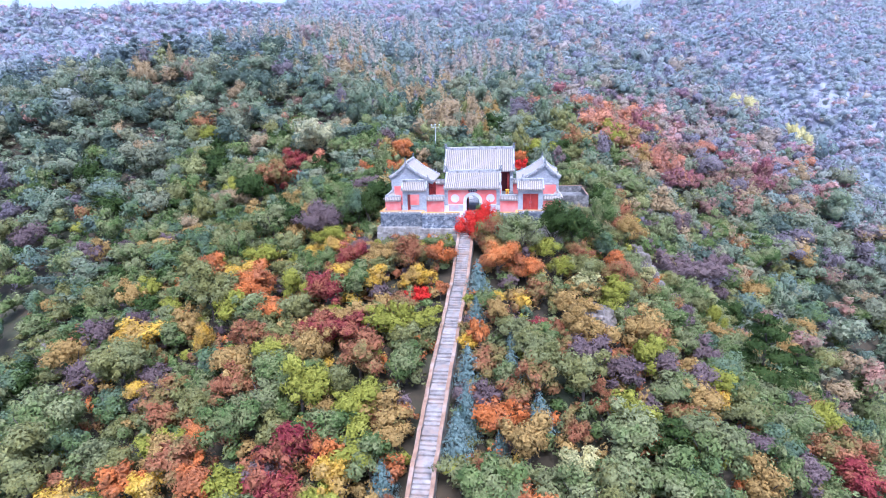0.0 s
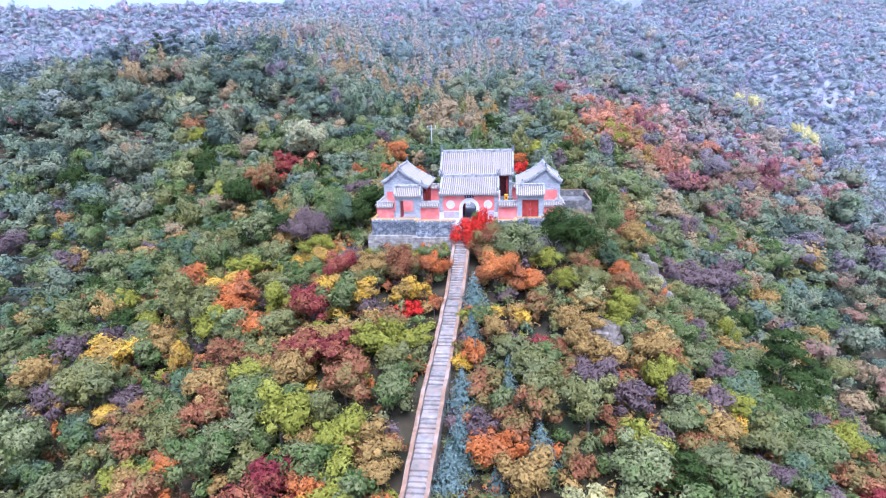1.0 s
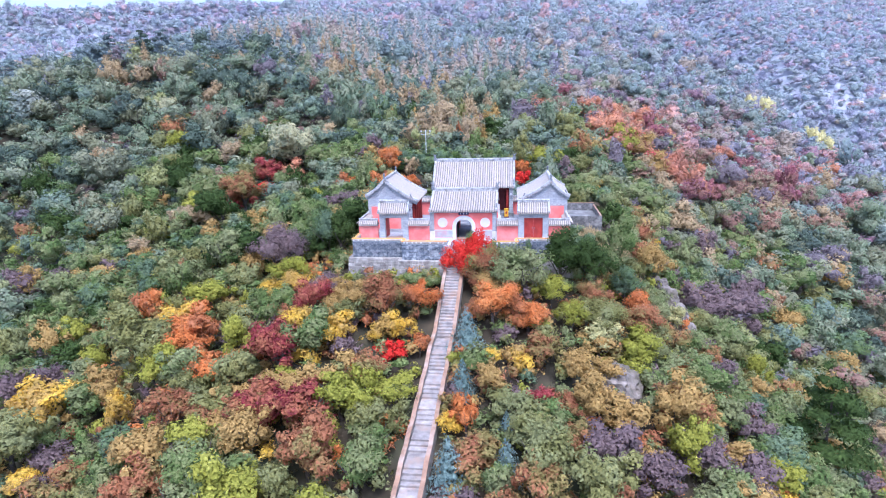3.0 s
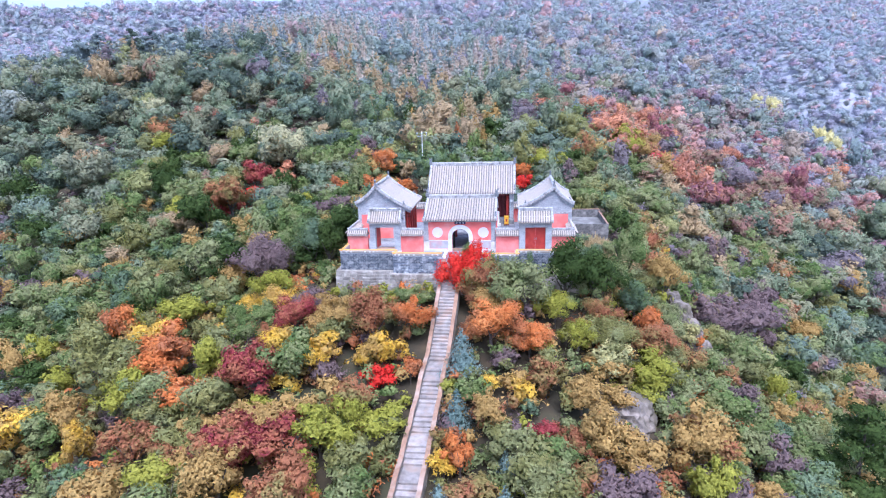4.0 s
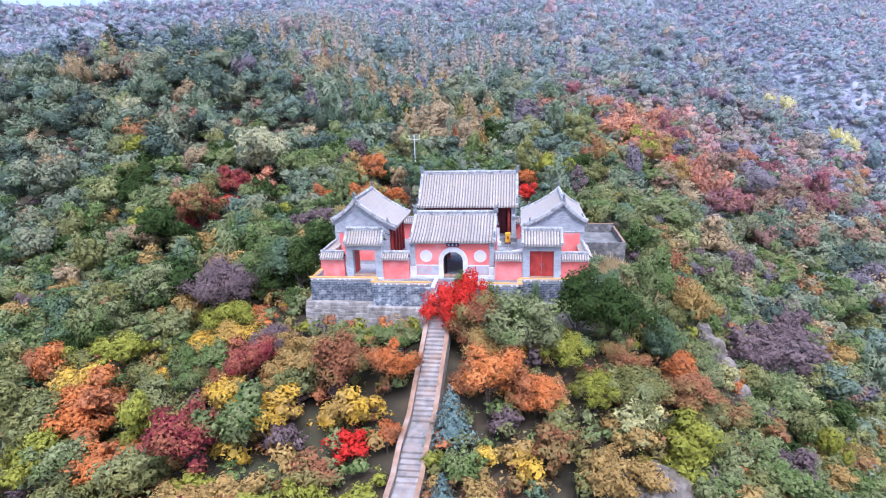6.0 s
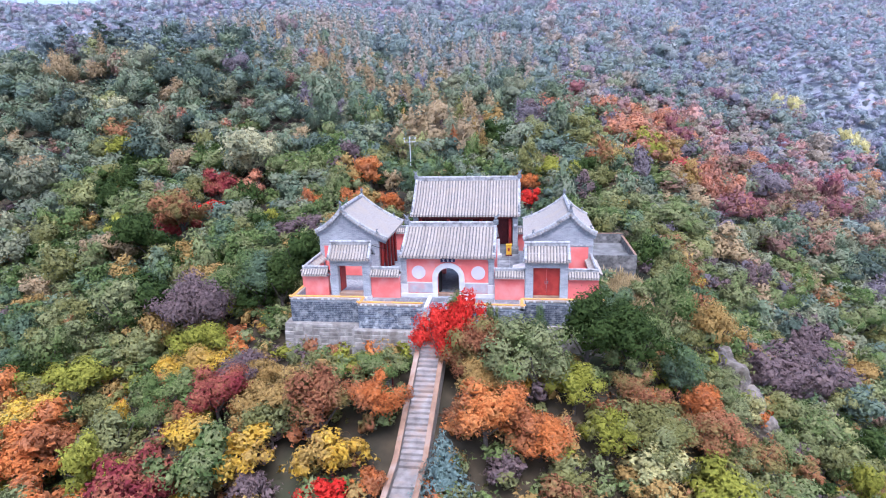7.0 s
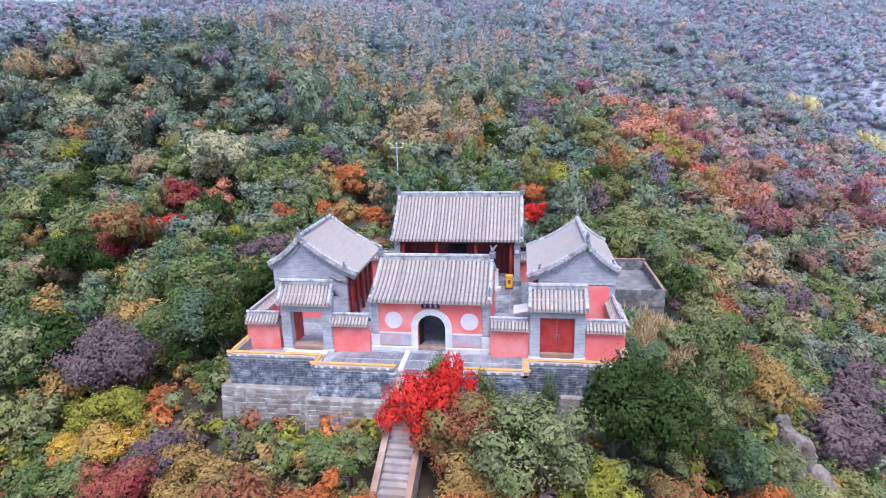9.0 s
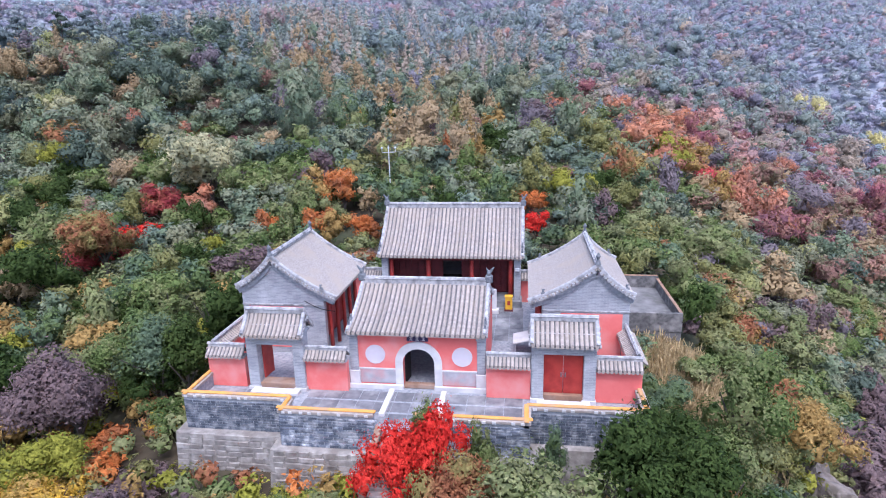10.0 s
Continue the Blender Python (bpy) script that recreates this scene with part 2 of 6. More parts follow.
# far ground in pale blue-grey: haze painted into the colour
HAZE_SOIL = surface("far_hillside", (0.28, 0.3, 0.35), (0.38, 0.39, 0.45), 0.05, (0.24, 0.26, 0.27), 0.02, 1.0, 0.0)
LEAF_ORDER = list(LEAF)
GRASS = leaf_material("dry_grass", [(0.4, 0.3, 0.15), (0.56, 0.43, 0.23), (0.68, 0.55, 0.33)], gaps=0.01)
# last hills: haze painted in as a pale blue-green
DISTANCE = surface("hazed_far_hills", (0.29, 0.36, 0.39), (0.34, 0.41, 0.44), 0.012, (0.31, 0.38, 0.43), 0.006, 1.0, 0.0)

# ---------------------------------------------------------------- building helpers
def raw(name, verts, faces, material=None, parent=None, label=""):
    me = bpy.data.meshes.new(name)
    me.from_pydata([tuple(v) for v in verts], [], [tuple(f) for f in faces])
    me.update()
    if material:
        me.materials.append(material)
    ob = new(name, me)
    ob.parent = parent
    if label:
        ob["label"] = label
    return ob


def part(name, bm, material, parent=None, label="", smooth=False):
    me = bpy.data.meshes.new(name)
    bmesh.ops.recalc_face_normals(bm, faces=bm.faces)
    if smooth:
        for f in bm.faces:
            f.smooth = True
    bm.to_mesh(me)
    bm.free()
    me.materials.append(material)
    ob = new(name, me)
    ob.parent = parent
    if label:
        ob["label"] = label
    return ob


def again(ob, m, name=None):
    """Another piece on the same mesh, under the same parent."""
    o = ob.copy()
    scene.collection.objects.link(o)
    o.matrix_local = m
    return o


def empty(name, m, label, category, group=""):
    e = new(name)
    e.matrix_world = m
    e.empty_display_size = 0.3
    return tagged(e, label, category, group)


def add_box(bm, x0, x1, y0, y1, z0, z1, bevel=0.0, m=None):
    r = bmesh.ops.create_cube(bm, size=1)
    vs = r["verts"]
    bmesh.ops.transform(bm, matrix=Matrix.Translation(((x0 + x1) / 2, (y0 + y1) / 2, (z0 + z1) / 2)) @ Matrix.Diagonal((x1 - x0, y1 - y0, z1 - z0, 1)), verts=vs)
    if bevel:
        es = list({e for v in vs for e in v.link_edges})
        r2 = bmesh.ops.bevel(bm, geom=es, offset=bevel, segments=1, affect="EDGES")
        vs = list({v for f in r2["faces"] for v in f.verts} | {v for v in vs if v.is_valid})
    if m:
        bmesh.ops.transform(bm, matrix=m, verts=vs)
    return vs


def boxed(name, x0, x1, y0, y1, z0, z1, material, parent=None, bevel=0.02, label=""):
    bm = bmesh.new()
    add_box(bm, x0, x1, y0, y1, z0, z1, bevel)
    return part(name, bm, material, parent, label)


def add_tube(bm, p, q, r0, r1, n=8):
    p, q = Vector(p), Vector(q)
    d = q - p
    m = Matrix.Translation((p + q) / 2) @ d.to_track_quat("Z", "Y").to_matrix().to_4x4()
    return bmesh.ops.create_cone(bm, cap_ends=True, segments=n, radius1=r0, radius2=r1, depth=d.length, matrix=m)["verts"]


def sweep(name, pts, section, material, parent=None, label="", close=True):
    """A closed section (across, up) carried along points; across is level and square to the way."""
    verts, faces, n = [], [], len(section)
    for i, p in enumerate(pts):
        d = Vector(pts[min(i + 1, len(pts) - 1)]) - Vector(pts[max(i - 1, 0)])
        side = d.cross(Vector((0, 0, 1))).normalized()
        up = side.cross(d).normalized()
        for a, b in section:
            verts.append(Vector(p) + side * a + up * b)
    for i in range(len(pts) - 1):
        for j in range(n):
            k = (j + 1) % n
            faces.append((i * n + j, i * n + k, (i + 1) * n + k, (i + 1) * n + j))
    if close:
        faces.append(tuple(range(n))[::-1])
        faces.append(tuple((len(pts) - 1) * n + j for j in range(n)))
    return raw(name, verts, faces, material, parent, label)


def smooth_step(a, b, v):
    u = np.clip((v - a) / (b - a), 0, 1)
    return u * u * (3 - 2 * u)


# ---------------------------------------------------------------- the lie of the land
SPINE = ((-120, -36), (-60, -19), (-35, -11.2), (-27, -8.2), (-20, -6.6), (-14, -5.2), (-8, -2.9), (-4, -2.7), (2, -1.6), (18, -0.6),
         (25, -0.2), (45, 2.5), (90, 8), (130, 13), (200, 28), (300, 53), (450, 86), (560, 92), (900, 60), (2600, 40))
RIGHT = ((-60, 0.5), (-20, 0.55), (-6, 0.75), (2, 1.0), (15, 1.0), (30, 0.82), (60, 0.54), (90, 0.42), (150, 0.33), (200, 0.27), (280, 0.15), (450, 0.12), (2600, 0.1))
SHOULDER = ((60, 134), (150, 124), (185, 113), (215, 108), (320, 107), (380, 98), (440, 89), (600, 70), (2600, 40))
LEFT = ((-60, -0.3), (-15, -0.27), (20, -0.1), (45, 0.0), (60, 0.08), (100, 0.16), (140, 0.17), (300, 0.06), (600, 0.0), (2600, 0.0))


def knots(table, v):
    a = np.array(table, float)
    e = 3.0 + 0.03 * np.abs(v)
    return (np.interp(v - e, a[:, 0], a[:, 1]) + 2 * np.interp(v, a[:, 0], a[:, 1]) + np.interp(v + e, a[:, 0], a[:, 1])) / 4


def soft(v, w):
    return w * np.logaddexp(0, v / w)


def rolling(x, y):
    """Slow swells that keep the slopes from being ruled surfaces."""
    return (np.sin(x * 0.11 + 1.3 * np.sin(y * 0.05)) * np.sin(y * 0.09 + 0.7) + 0.6 * np.sin(x * 0.23 + y * 0.17 + 2.0)
            + 0.5 * np.sin(x * 0.041 - y * 0.033) * 2)


def land(x, y):
    x, y = np.asarray(x, float), np.asarray(y, float)
    z = knots(SPINE, y)
    z = z - knots(RIGHT, y) * soft(x - 12 - 4 * smooth_step(-8, 3, y), 1.8)
    z = z + knots(LEFT, y) * soft(-x - 15, 4) * (1 - 0.25 * smooth_step(100, 220, -x))
    # the pine ridge to the left falls away behind its crest
    crest = y - (119 + 0.25 * (x + 110))
    z = z - 0.42 * soft(crest, 6) * smooth_step(-90 - 0.15 * (y - 120), -145 - 0.15 * (y - 120), x) * (1 - smooth_step(150, 340, crest))
    # a broad swell under the larches and the pine ridge
    z = z + 4.5 * smooth_step(38, 85, y) * smooth_step(-22, -58, x) * smooth_step(-125, -92, x) * (1 - smooth_step(190, 270, y))
    z = z - 0.15 * soft(-x - 100, 5) * smooth_step(45, 95, y) * (1 - smooth_step(190, 270, y))
    # the spur to the right falls away behind its crest
    z = z - 0.9 * soft(x - knots(SHOULDER, y), 5) * smooth_step(60, 130, y)
    # the far hills
    far_right = 40 + 0.3 * (y - 407) - 0.12 * (x - 189)
    far_right = far_right - 1.2 * soft(25 - far_right, 6)
    far_right = 165 - soft(165 - far_right, 15) - 90 * smooth_step(215, 90, x)
    far_left = 46 + 0.17 * (y - 304) - 0.02 * (x + 313)
    far_left = 76 - soft(76 - far_left, 6) - 0.05 * soft(y - 520, 20)
    far_left = far_left - 60 * (1 - smooth_step(-40, -160, x)) - 40 * (1 - smooth_step(180, 260, y))
    w = 6.0
    z = np.maximum(z, -60 + 0 * z)
    z = w * np.logaddexp(np.logaddexp(z / w, far_right / w), far_left / w)
    z = z - 5.5 * np.exp(-((x + 54) ** 2 + (y + 14.5) ** 2) / 18) - 4.5 * np.exp(-((x + 43.5) ** 2 + (y + 20.5) ** 2) / 14)
    calm = 1 - np.exp(-((x / 16) ** 4 + ((y - 6) / 18) ** 4))
    beyond = np.clip(np.hypot(x, y) / 150, 0.25, 5)
    return z + rolling(x / beyond, y / beyond) * 0.45 * beyond * calm * smooth_step(2.5, 8, np.abs(x + 0.7) + 100 * (y > -4))

# ---------------------------------------------------------------- ground: one sheet out to the horizon
def axis_lines(near0, near1, step, reach0, reach1, grow):
    inner = list(np.arange(near0, near1 + 0.01, step))
    lo, hi, s = [], [], step
    v = near1
    while v < reach1:
        s *= grow
        v += s
        hi.append(v)
    s, v = step, near0
    while v > reach0:
        s *= grow
        v -= s
        lo.append(v)
    return np.array(lo[::-1] + inner + hi)


gx = axis_lines(-60, 60, 2.4, -2200, 2200, 1.06)
gy = axis_lines(-50, 110, 2.4, -400, 2600, 1.05)
GX, GY = np.meshgrid(gx, gy)
GZ = land(GX, GY)
nx, ny = len(gx), len(gy)
cells = (np.arange(ny - 1)[:, None] * nx + np.arange(nx - 1)[None, :]).ravel()
ground = raw("ground", np.stack([GX, GY, GZ], -1).reshape(-1, 3), np.stack([cells, cells + 1, cells + nx + 1, cells + nx], -1).tolist(), SOIL)
ground.data.polygons.foreach_set("use_smooth", [True] * len(ground.data.polygons))
tagged(ground, "hillside soil covered with brown leaf litter and dry grass", "ground", kind="structure")

ground.data.materials.append(HAZE_SOIL)
# ground beyond this reach takes the tint with painted haze
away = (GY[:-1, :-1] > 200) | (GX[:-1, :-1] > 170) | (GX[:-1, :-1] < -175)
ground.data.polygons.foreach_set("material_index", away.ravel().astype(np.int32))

# the last hills, so far off that they stand still, haze painted into their colour
bx = np.linspace(-2600, 2900, 140)
crest = 700 + 90 * np.sin(bx * 0.0021 + 0.5) + 50 * np.sin(bx * 0.0057) + 14 * np.sin(bx * 0.021) + 6 * np.sin(bx * 0.06 + 1)
rows_b = []
for k in range(9):
    s = k / 8
    rows_b.append(np.stack([bx, 1500 + 900 * s + 0 * bx, -60 + (crest + 60) * s ** 0.8 + 8 * np.sin(bx * 0.013 + k * 1.7)], -1))
nb = len(bx)
cells = (np.arange(8)[:, None] * nb + np.arange(nb - 1)[None, :]).ravel()
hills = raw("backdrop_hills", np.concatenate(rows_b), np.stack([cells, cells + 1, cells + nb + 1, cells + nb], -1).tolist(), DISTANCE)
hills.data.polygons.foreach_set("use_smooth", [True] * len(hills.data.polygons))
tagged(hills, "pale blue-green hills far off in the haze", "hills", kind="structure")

# ---------------------------------------------------------------- the terrace
FLOOR = 0.25
temple_group = "temple buildings"


def wall_run(name, x0, y0, x1, y1, z0, z1, thick, material, parent=None, bevel=0.02, label=""):
    """An upright wall between two points of the plan."""
    d = Vector((x1 - x0, y1 - y0, 0))
    m = Matrix.Translation(((x0 + x1) / 2, (y0 + y1) / 2, (z0 + z1) / 2)) @ Matrix.Rotation(math.atan2(d.y, d.x), 4, "Z")
    bm = bmesh.new()
    add_box(bm, -d.length / 2, d.length / 2, -thick / 2, thick / 2, -(z1 - z0) / 2, (z1 - z0) / 2, bevel)
    bmesh.ops.transform(bm, matrix=m, verts=bm.verts)
    return part(name, bm, material, parent, label)


terrace = empty("terrace", pose(0, 0, 0), "raised stone and grey brick terrace under the temple", "terrace")
OUTLINE = ((-11.1, 19.0), (-11.1, -3.35), (-5.85, -3.35), (-5.85, -4.35), (5.5, -4.35), (5.5, -3.1), (10.75, -3.1), (10.75, 19.0))


def prism(name, outline, z0, z1, material, parent, grow=0.0, label="", batter=0.0):
    """A solid over a plan outline that runs counter-clockwise from the rear left."""
    n = len(outline)

    def ring(g, z):
        out = []
        for i in range(n):
            p, c, q = (Vector((*outline[k % n], 0)) for k in (i - 1, i, i + 1))
            a, b = (c - p).normalized(), (q - c).normalized()
            na, nb = Vector((a.y, -a.x, 0)), Vector((b.y, -b.x, 0))
            out.append((c.x + g * (na.x + nb.x), c.y + g * (na.y + nb.y), z))
        return out
    v = ring(grow + batter, z0) + ring(grow, z1)
    f = [(i, (i + 1) % n, n + (i + 1) % n, n + i) for i in range(n)] + [tuple(range(n))[::-1], tuple(range(n, 2 * n))]
    return raw(name, v, f, material, parent, label)


prism("stone_base", OUTLINE, -7.0, -0.85, STONE, terrace, 0.4, "beige rubble stone base with a ledge", 0.35)
prism("brick_wall", OUTLINE, -0.85, 0.2, MORTAR, terrace, 0.0)
prism("paving_bed", OUTLINE, 0.2, 0.235, MORTAR, terrace, -0.1)
PARAPET = 1.02
runs = [((-11.1, -0.95), (-11.1, -3.35)), ((-11.1, -3.35), (-5.85, -3.35)), ((-5.85, -3.35), (-5.85, -4.35)), ((-5.85, -4.35), (-1.45, -4.35)),
        ((0.5, -4.35), (5.5, -4.35)), ((5.5, -4.35), (5.5, -3.1)), ((5.5, -3.1), (10.75, -3.1)), ((10.75, -3.1), (10.75, -0.95))]
for k2, ((x0, y0), (x1, y1)) in enumerate(runs):
    up = 0.005 * (k2 % 2)
    d = Vector((x1 - x0, y1 - y0, 0)).normalized()
    nrm = Vector((-d.y, d.x, 0)) * 0.14
    e = d * 0.13
    wall_run("parapet", x0 + nrm.x, y0 + nrm.y, x1 + nrm.x, y1 + nrm.y, 0.2, 0.83 - up, 0.28 + 2 * up, MORTAR, terrace)
    wall_run("tile_band", x0 + nrm.x - e.x * 0.4, y0 + nrm.y - e.y * 0.4, x1 + nrm.x + e.x * 0.4, y1 + nrm.y + e.y * 0.4, 0.83, 1.0 + up, 0.38 + 2 * up, TILE, terrace, 0.03)
    wall_run("coping", x0 + nrm.x - e.x, y0 + nrm.y - e.y, x1 + nrm.x + e.x, y1 + nrm.y + e.y, 1.0 + up, 1.09 + up, 0.2 + 2 * up, ORANGE, terrace, 0.035, "orange painted coping")

# ---------------------------------------------------------------- tiled roofs
def fall(run, rise, s, sag):
    """Height below the ridge at the share s of the way to the eave: a concave sweep."""
    return -rise * s - sag * 4 * s * (1 - s) * (1.15 - 0.3 * s)


def slope_points(run, rise, sag, n=8):
    return [(run * i / n, fall(run, rise, i / n, sag)) for i in range(n + 1)]


def tiled_roof(owner, m, length, front, back, sag=0.16, pitch=0.26, rows=(True, True), verge_discs=False, thick=0.14, ornaments=True, ridge_h=0.34, ridge_w=0.2, verge=True):
    """A roof in its own frame: x along the ridge from 0 to length, y towards the back, z = 0 at the ridge line.
    front and back: (run, rise) of the two slopes. rows: whether a slope bears rounded tile rows."""
    roof = new("roof")
    roof.parent = owner
    roof.matrix_local = m
    for side, (run, rise), with_rows in ((-1, front, rows[0]), (1, back, rows[1])):
        pts = slope_points(run, rise, sag)
        v = [(x, side * a, b) for x in (0, length) for a, b in pts] + [(x, side * a, b - thick) for x in (0, length) for a, b in pts]
        n = len(pts)
        f = []
        for i in range(n - 1):
            f += [(i, i + 1, n + i + 1, n + i), (2 * n + i, 3 * n + i, 3 * n + i + 1, 2 * n + i + 1), (i, 2 * n + i, 2 * n + i + 1, i + 1), (n + i, n + i + 1, 3 * n + i + 1, 3 * n + i)]
        f += [(n - 1, 3 * n - 1, 4 * n - 1, 2 * n - 1)]
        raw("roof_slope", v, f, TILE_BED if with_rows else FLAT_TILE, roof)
        if with_rows:
            count = max(3, int(round(length / pitch)))
            step = length / count
            r = step * 0.34
            arc = [(math.cos(math.pi * k / 4) * r, math.sin(math.pi * k / 4) * r) for k in range(5)]
            spine = pts[:-1] + [(run + 0.05, pts[-1][1] - 0.02)]
            v, f = [], []
            for a, b in spine:
                v += [(p, side * a, b + q) for p, q in arc]
            for i in range(len(spine) - 1):
                f += [(i * 5 + j, i * 5 + j + 1, (i + 1) * 5 + j + 1, (i + 1) * 5 + j) for j in range(4)]
            e = (len(spine) - 1) * 5
            f.append((e, e + 1, e + 2, e + 3, e + 4))
            # the drip tile that hangs from the eave
            k = len(v)
            a, b = spine[-1]
            v += [(-r * 1.0, side * (a + 0.01), b + 0.01), (r * 1.0, side * (a + 0.01), b + 0.01), (r * 0.75, side * (a + 0.03), b - 0.13), (-r * 0.75, side * (a + 0.03), b - 0.13)]
            f.append((k, k + 1, k + 2, k + 3))
            row = raw("roll_tile", v, f, TILE, roof)
            row.matrix_local = Matrix.Translation((step / 2, 0, 0.0))
            for i in range(1, count):
                again(row, Matrix.Translation((step * (i + 0.5), 0, random.uniform(-0.006, 0.006))))
        else:
            # low courses of flat tiles
            for i in range(1, 12):
                a = run * i / 12
                b = fall(run, rise, i / 12, sag)
                raw("tile_course", [(0.1, side * (a - 0.02), b + 0.022), (length - 0.1, side * (a - 0.02), b + 0.022), (length - 0.1, side * (a + 0.03), b - 0.004), (0.1, side * (a + 0.03), b - 0.004)],
                    [(0, 1, 2, 3)], FLAT_TILE, roof)
        if verge:
            for x in (0.06, length - 0.06):
                sweep("verge_ridge", [(x, side * a, b) for a, b in pts], [(-0.09, 0.0), (0.09, 0.0), (0.09, 0.13), (0.05, 0.17), (-0.05, 0.17), (-0.09, 0.13)], RIDGE, roof)
        if verge_discs:
            bm = bmesh.new()
            bmesh.ops.create_cone(bm, cap_ends=True, segments=8, radius1=0.09, radius2=0.09, depth=0.12, matrix=Matrix.Rotation(radians(90), 4, "Y"))
            disc = None
            total = int(math.hypot(run, rise) / 0.24)
            for x in (-0.03, length + 0.03):
                for i in range(1, total + 1):
                    s = i / (total + 0.5)
                    mm = Matrix.Translation((x, side * run * s, fall(run, rise, s, sag) - 0.1))
                    if disc is None:
                        disc = part("verge_tile", bm, RIDGE, roof)
                        disc.matrix_local = mm
                    else:
                        again(disc, mm)
    bm = bmesh.new()
    add_box(bm, 0, length, -ridge_w / 2, ridge_w / 2, -0.05, ridge_h * 0.7, 0.02)
    add_box(bm, -0.02, length + 0.02, -ridge_w * 0.72, ridge_w * 0.72, ridge_h * 0.7, ridge_h * 0.84, 0.02)
    add_tube(bm, (-0.02, 0, ridge_h * 0.9), (length + 0.02, 0, ridge_h * 0.9), ridge_w * 0.42, ridge_w * 0.42, 8)
    part("ridge", bm, RIDGE, roof)
    if ornaments:
        for x, s in ((0.0, 1), (length, -1)):
            bm = bmesh.new()
            add_box(bm, -0.12, 0.16, -0.11, 0.11, 0, 0.34, 0.05)
            add_box(bm, -0.06, 0.1, -0.08, 0.08, 0.3, 0.52, 0.05)
            add_tube(bm, (0.0, 0, 0.45), (-0.16, 0, 0.68), 0.07, 0.03, 6)
            add_tube(bm, (0.05, 0, 0.5), (0.12, 0, 0.66), 0.05, 0.015, 6)
            add_box(bm, 0.12, 0.3, -0.06, 0.06, 0.08, 0.2, 0.04)
            bmesh.ops.transform(bm, matrix=Matrix.Translation((x, 0, ridge_h * 0.3)) @ Matrix.Diagonal((s * 1.4, 1.4, 1.25, 1)), verts=bm.verts)
            part("ridge_beast", bm, ORNAMENT, roof, "dark clay ridge-end beast")
    return roof


def verge_beasts(owner_roof, spots):
    for x, y, z in spots:
        bm = bmesh.new()
        add_box(bm, -0.07, 0.07, -0.12, 0.12, 0, 0.14, 0.03)
        add_tube(bm, (0, 0.0, 0.1), (0, 0.05, 0.32), 0.07, 0.04, 6)
        add_tube(bm, (0, 0.05, 0.28), (0, -0.1, 0.3), 0.05, 0.02, 6)
        bmesh.ops.transform(bm, matrix=Matrix.Translation((x, y, z)), verts=bm.verts)
        part("verge_beast", bm, ORNAMENT, owner_roof)


def arch_wall(name, x0, x1, y0, y1, z0, z1, cx, r, spring, material, parent, label=""):
    """A wall with an arched opening through it."""
    n = 16
    arc = [(cx - r, z0)] + [(cx - r * math.cos(math.pi * i / n), spring + r * math.sin(math.pi * i / n)) for i in range(n + 1)] + [(cx + r, z0)]
    outer = [(x0, z0)] + [(x0 + (x1 - x0) * i / n, z1) for i in range(n + 1)] + [(x1, z0)]
    k = len(arc)
    v = [(x, y, z) for y in (y0, y1) for x, z in arc] + [(x, y, z) for y in (y0, y1) for x, z in outer]
    f = []
    for i in range(k - 1):
        f += [(i, i + 1, 2 * k + i + 1, 2 * k + i), (k + i, 3 * k + i, 3 * k + i + 1, k + i + 1), (i, k + i, k + i + 1, i + 1), (2 * k + i, 2 * k + i + 1, 3 * k + i + 1, 3 * k + i)]
    return raw(name, v, f, material, parent, label)


# ---------------------------------------------------------------- gatehouse
gate = empty("gatehouse", pose(0, 0, 0), "pink-walled temple gatehouse with a white-rimmed arch and grey tiled roof", "gatehouse", temple_group)
GX0, GX1, GY = -3.5, 3.36, -0.52
arch_wall("front_wall", GX0 + 0.2, GX1 - 0.2, GY, GY + 0.4, FLOOR, 3.2, 0.0, 0.8, 1.65, PINK, gate, "pink-red limewashed wall")
n = 20
v = [(math.cos(math.pi * i / n) * r, y, 1.65 + math.sin(math.pi * i / n) * r) for y in (GY - 0.07, GY + 0.03) for r in (0.8, 1.19) for i in range(n + 1)]
v = [(x, y, z) for x, y, z in v]
f = []
k = n + 1
for i in range(n):
    f += [(i, i + 1, k + i + 1, k + i), (2 * k + i, 3 * k + i, 3 * k + i + 1, 2 * k + i + 1), (k + i, k + i + 1, 3 * k + i + 1, 3 * k + i), (i, 2 * k + i, 2 * k + i + 1, i + 1)]
raw("arch_rim", v, f, WHITE, gate, "whitewashed arch rim")
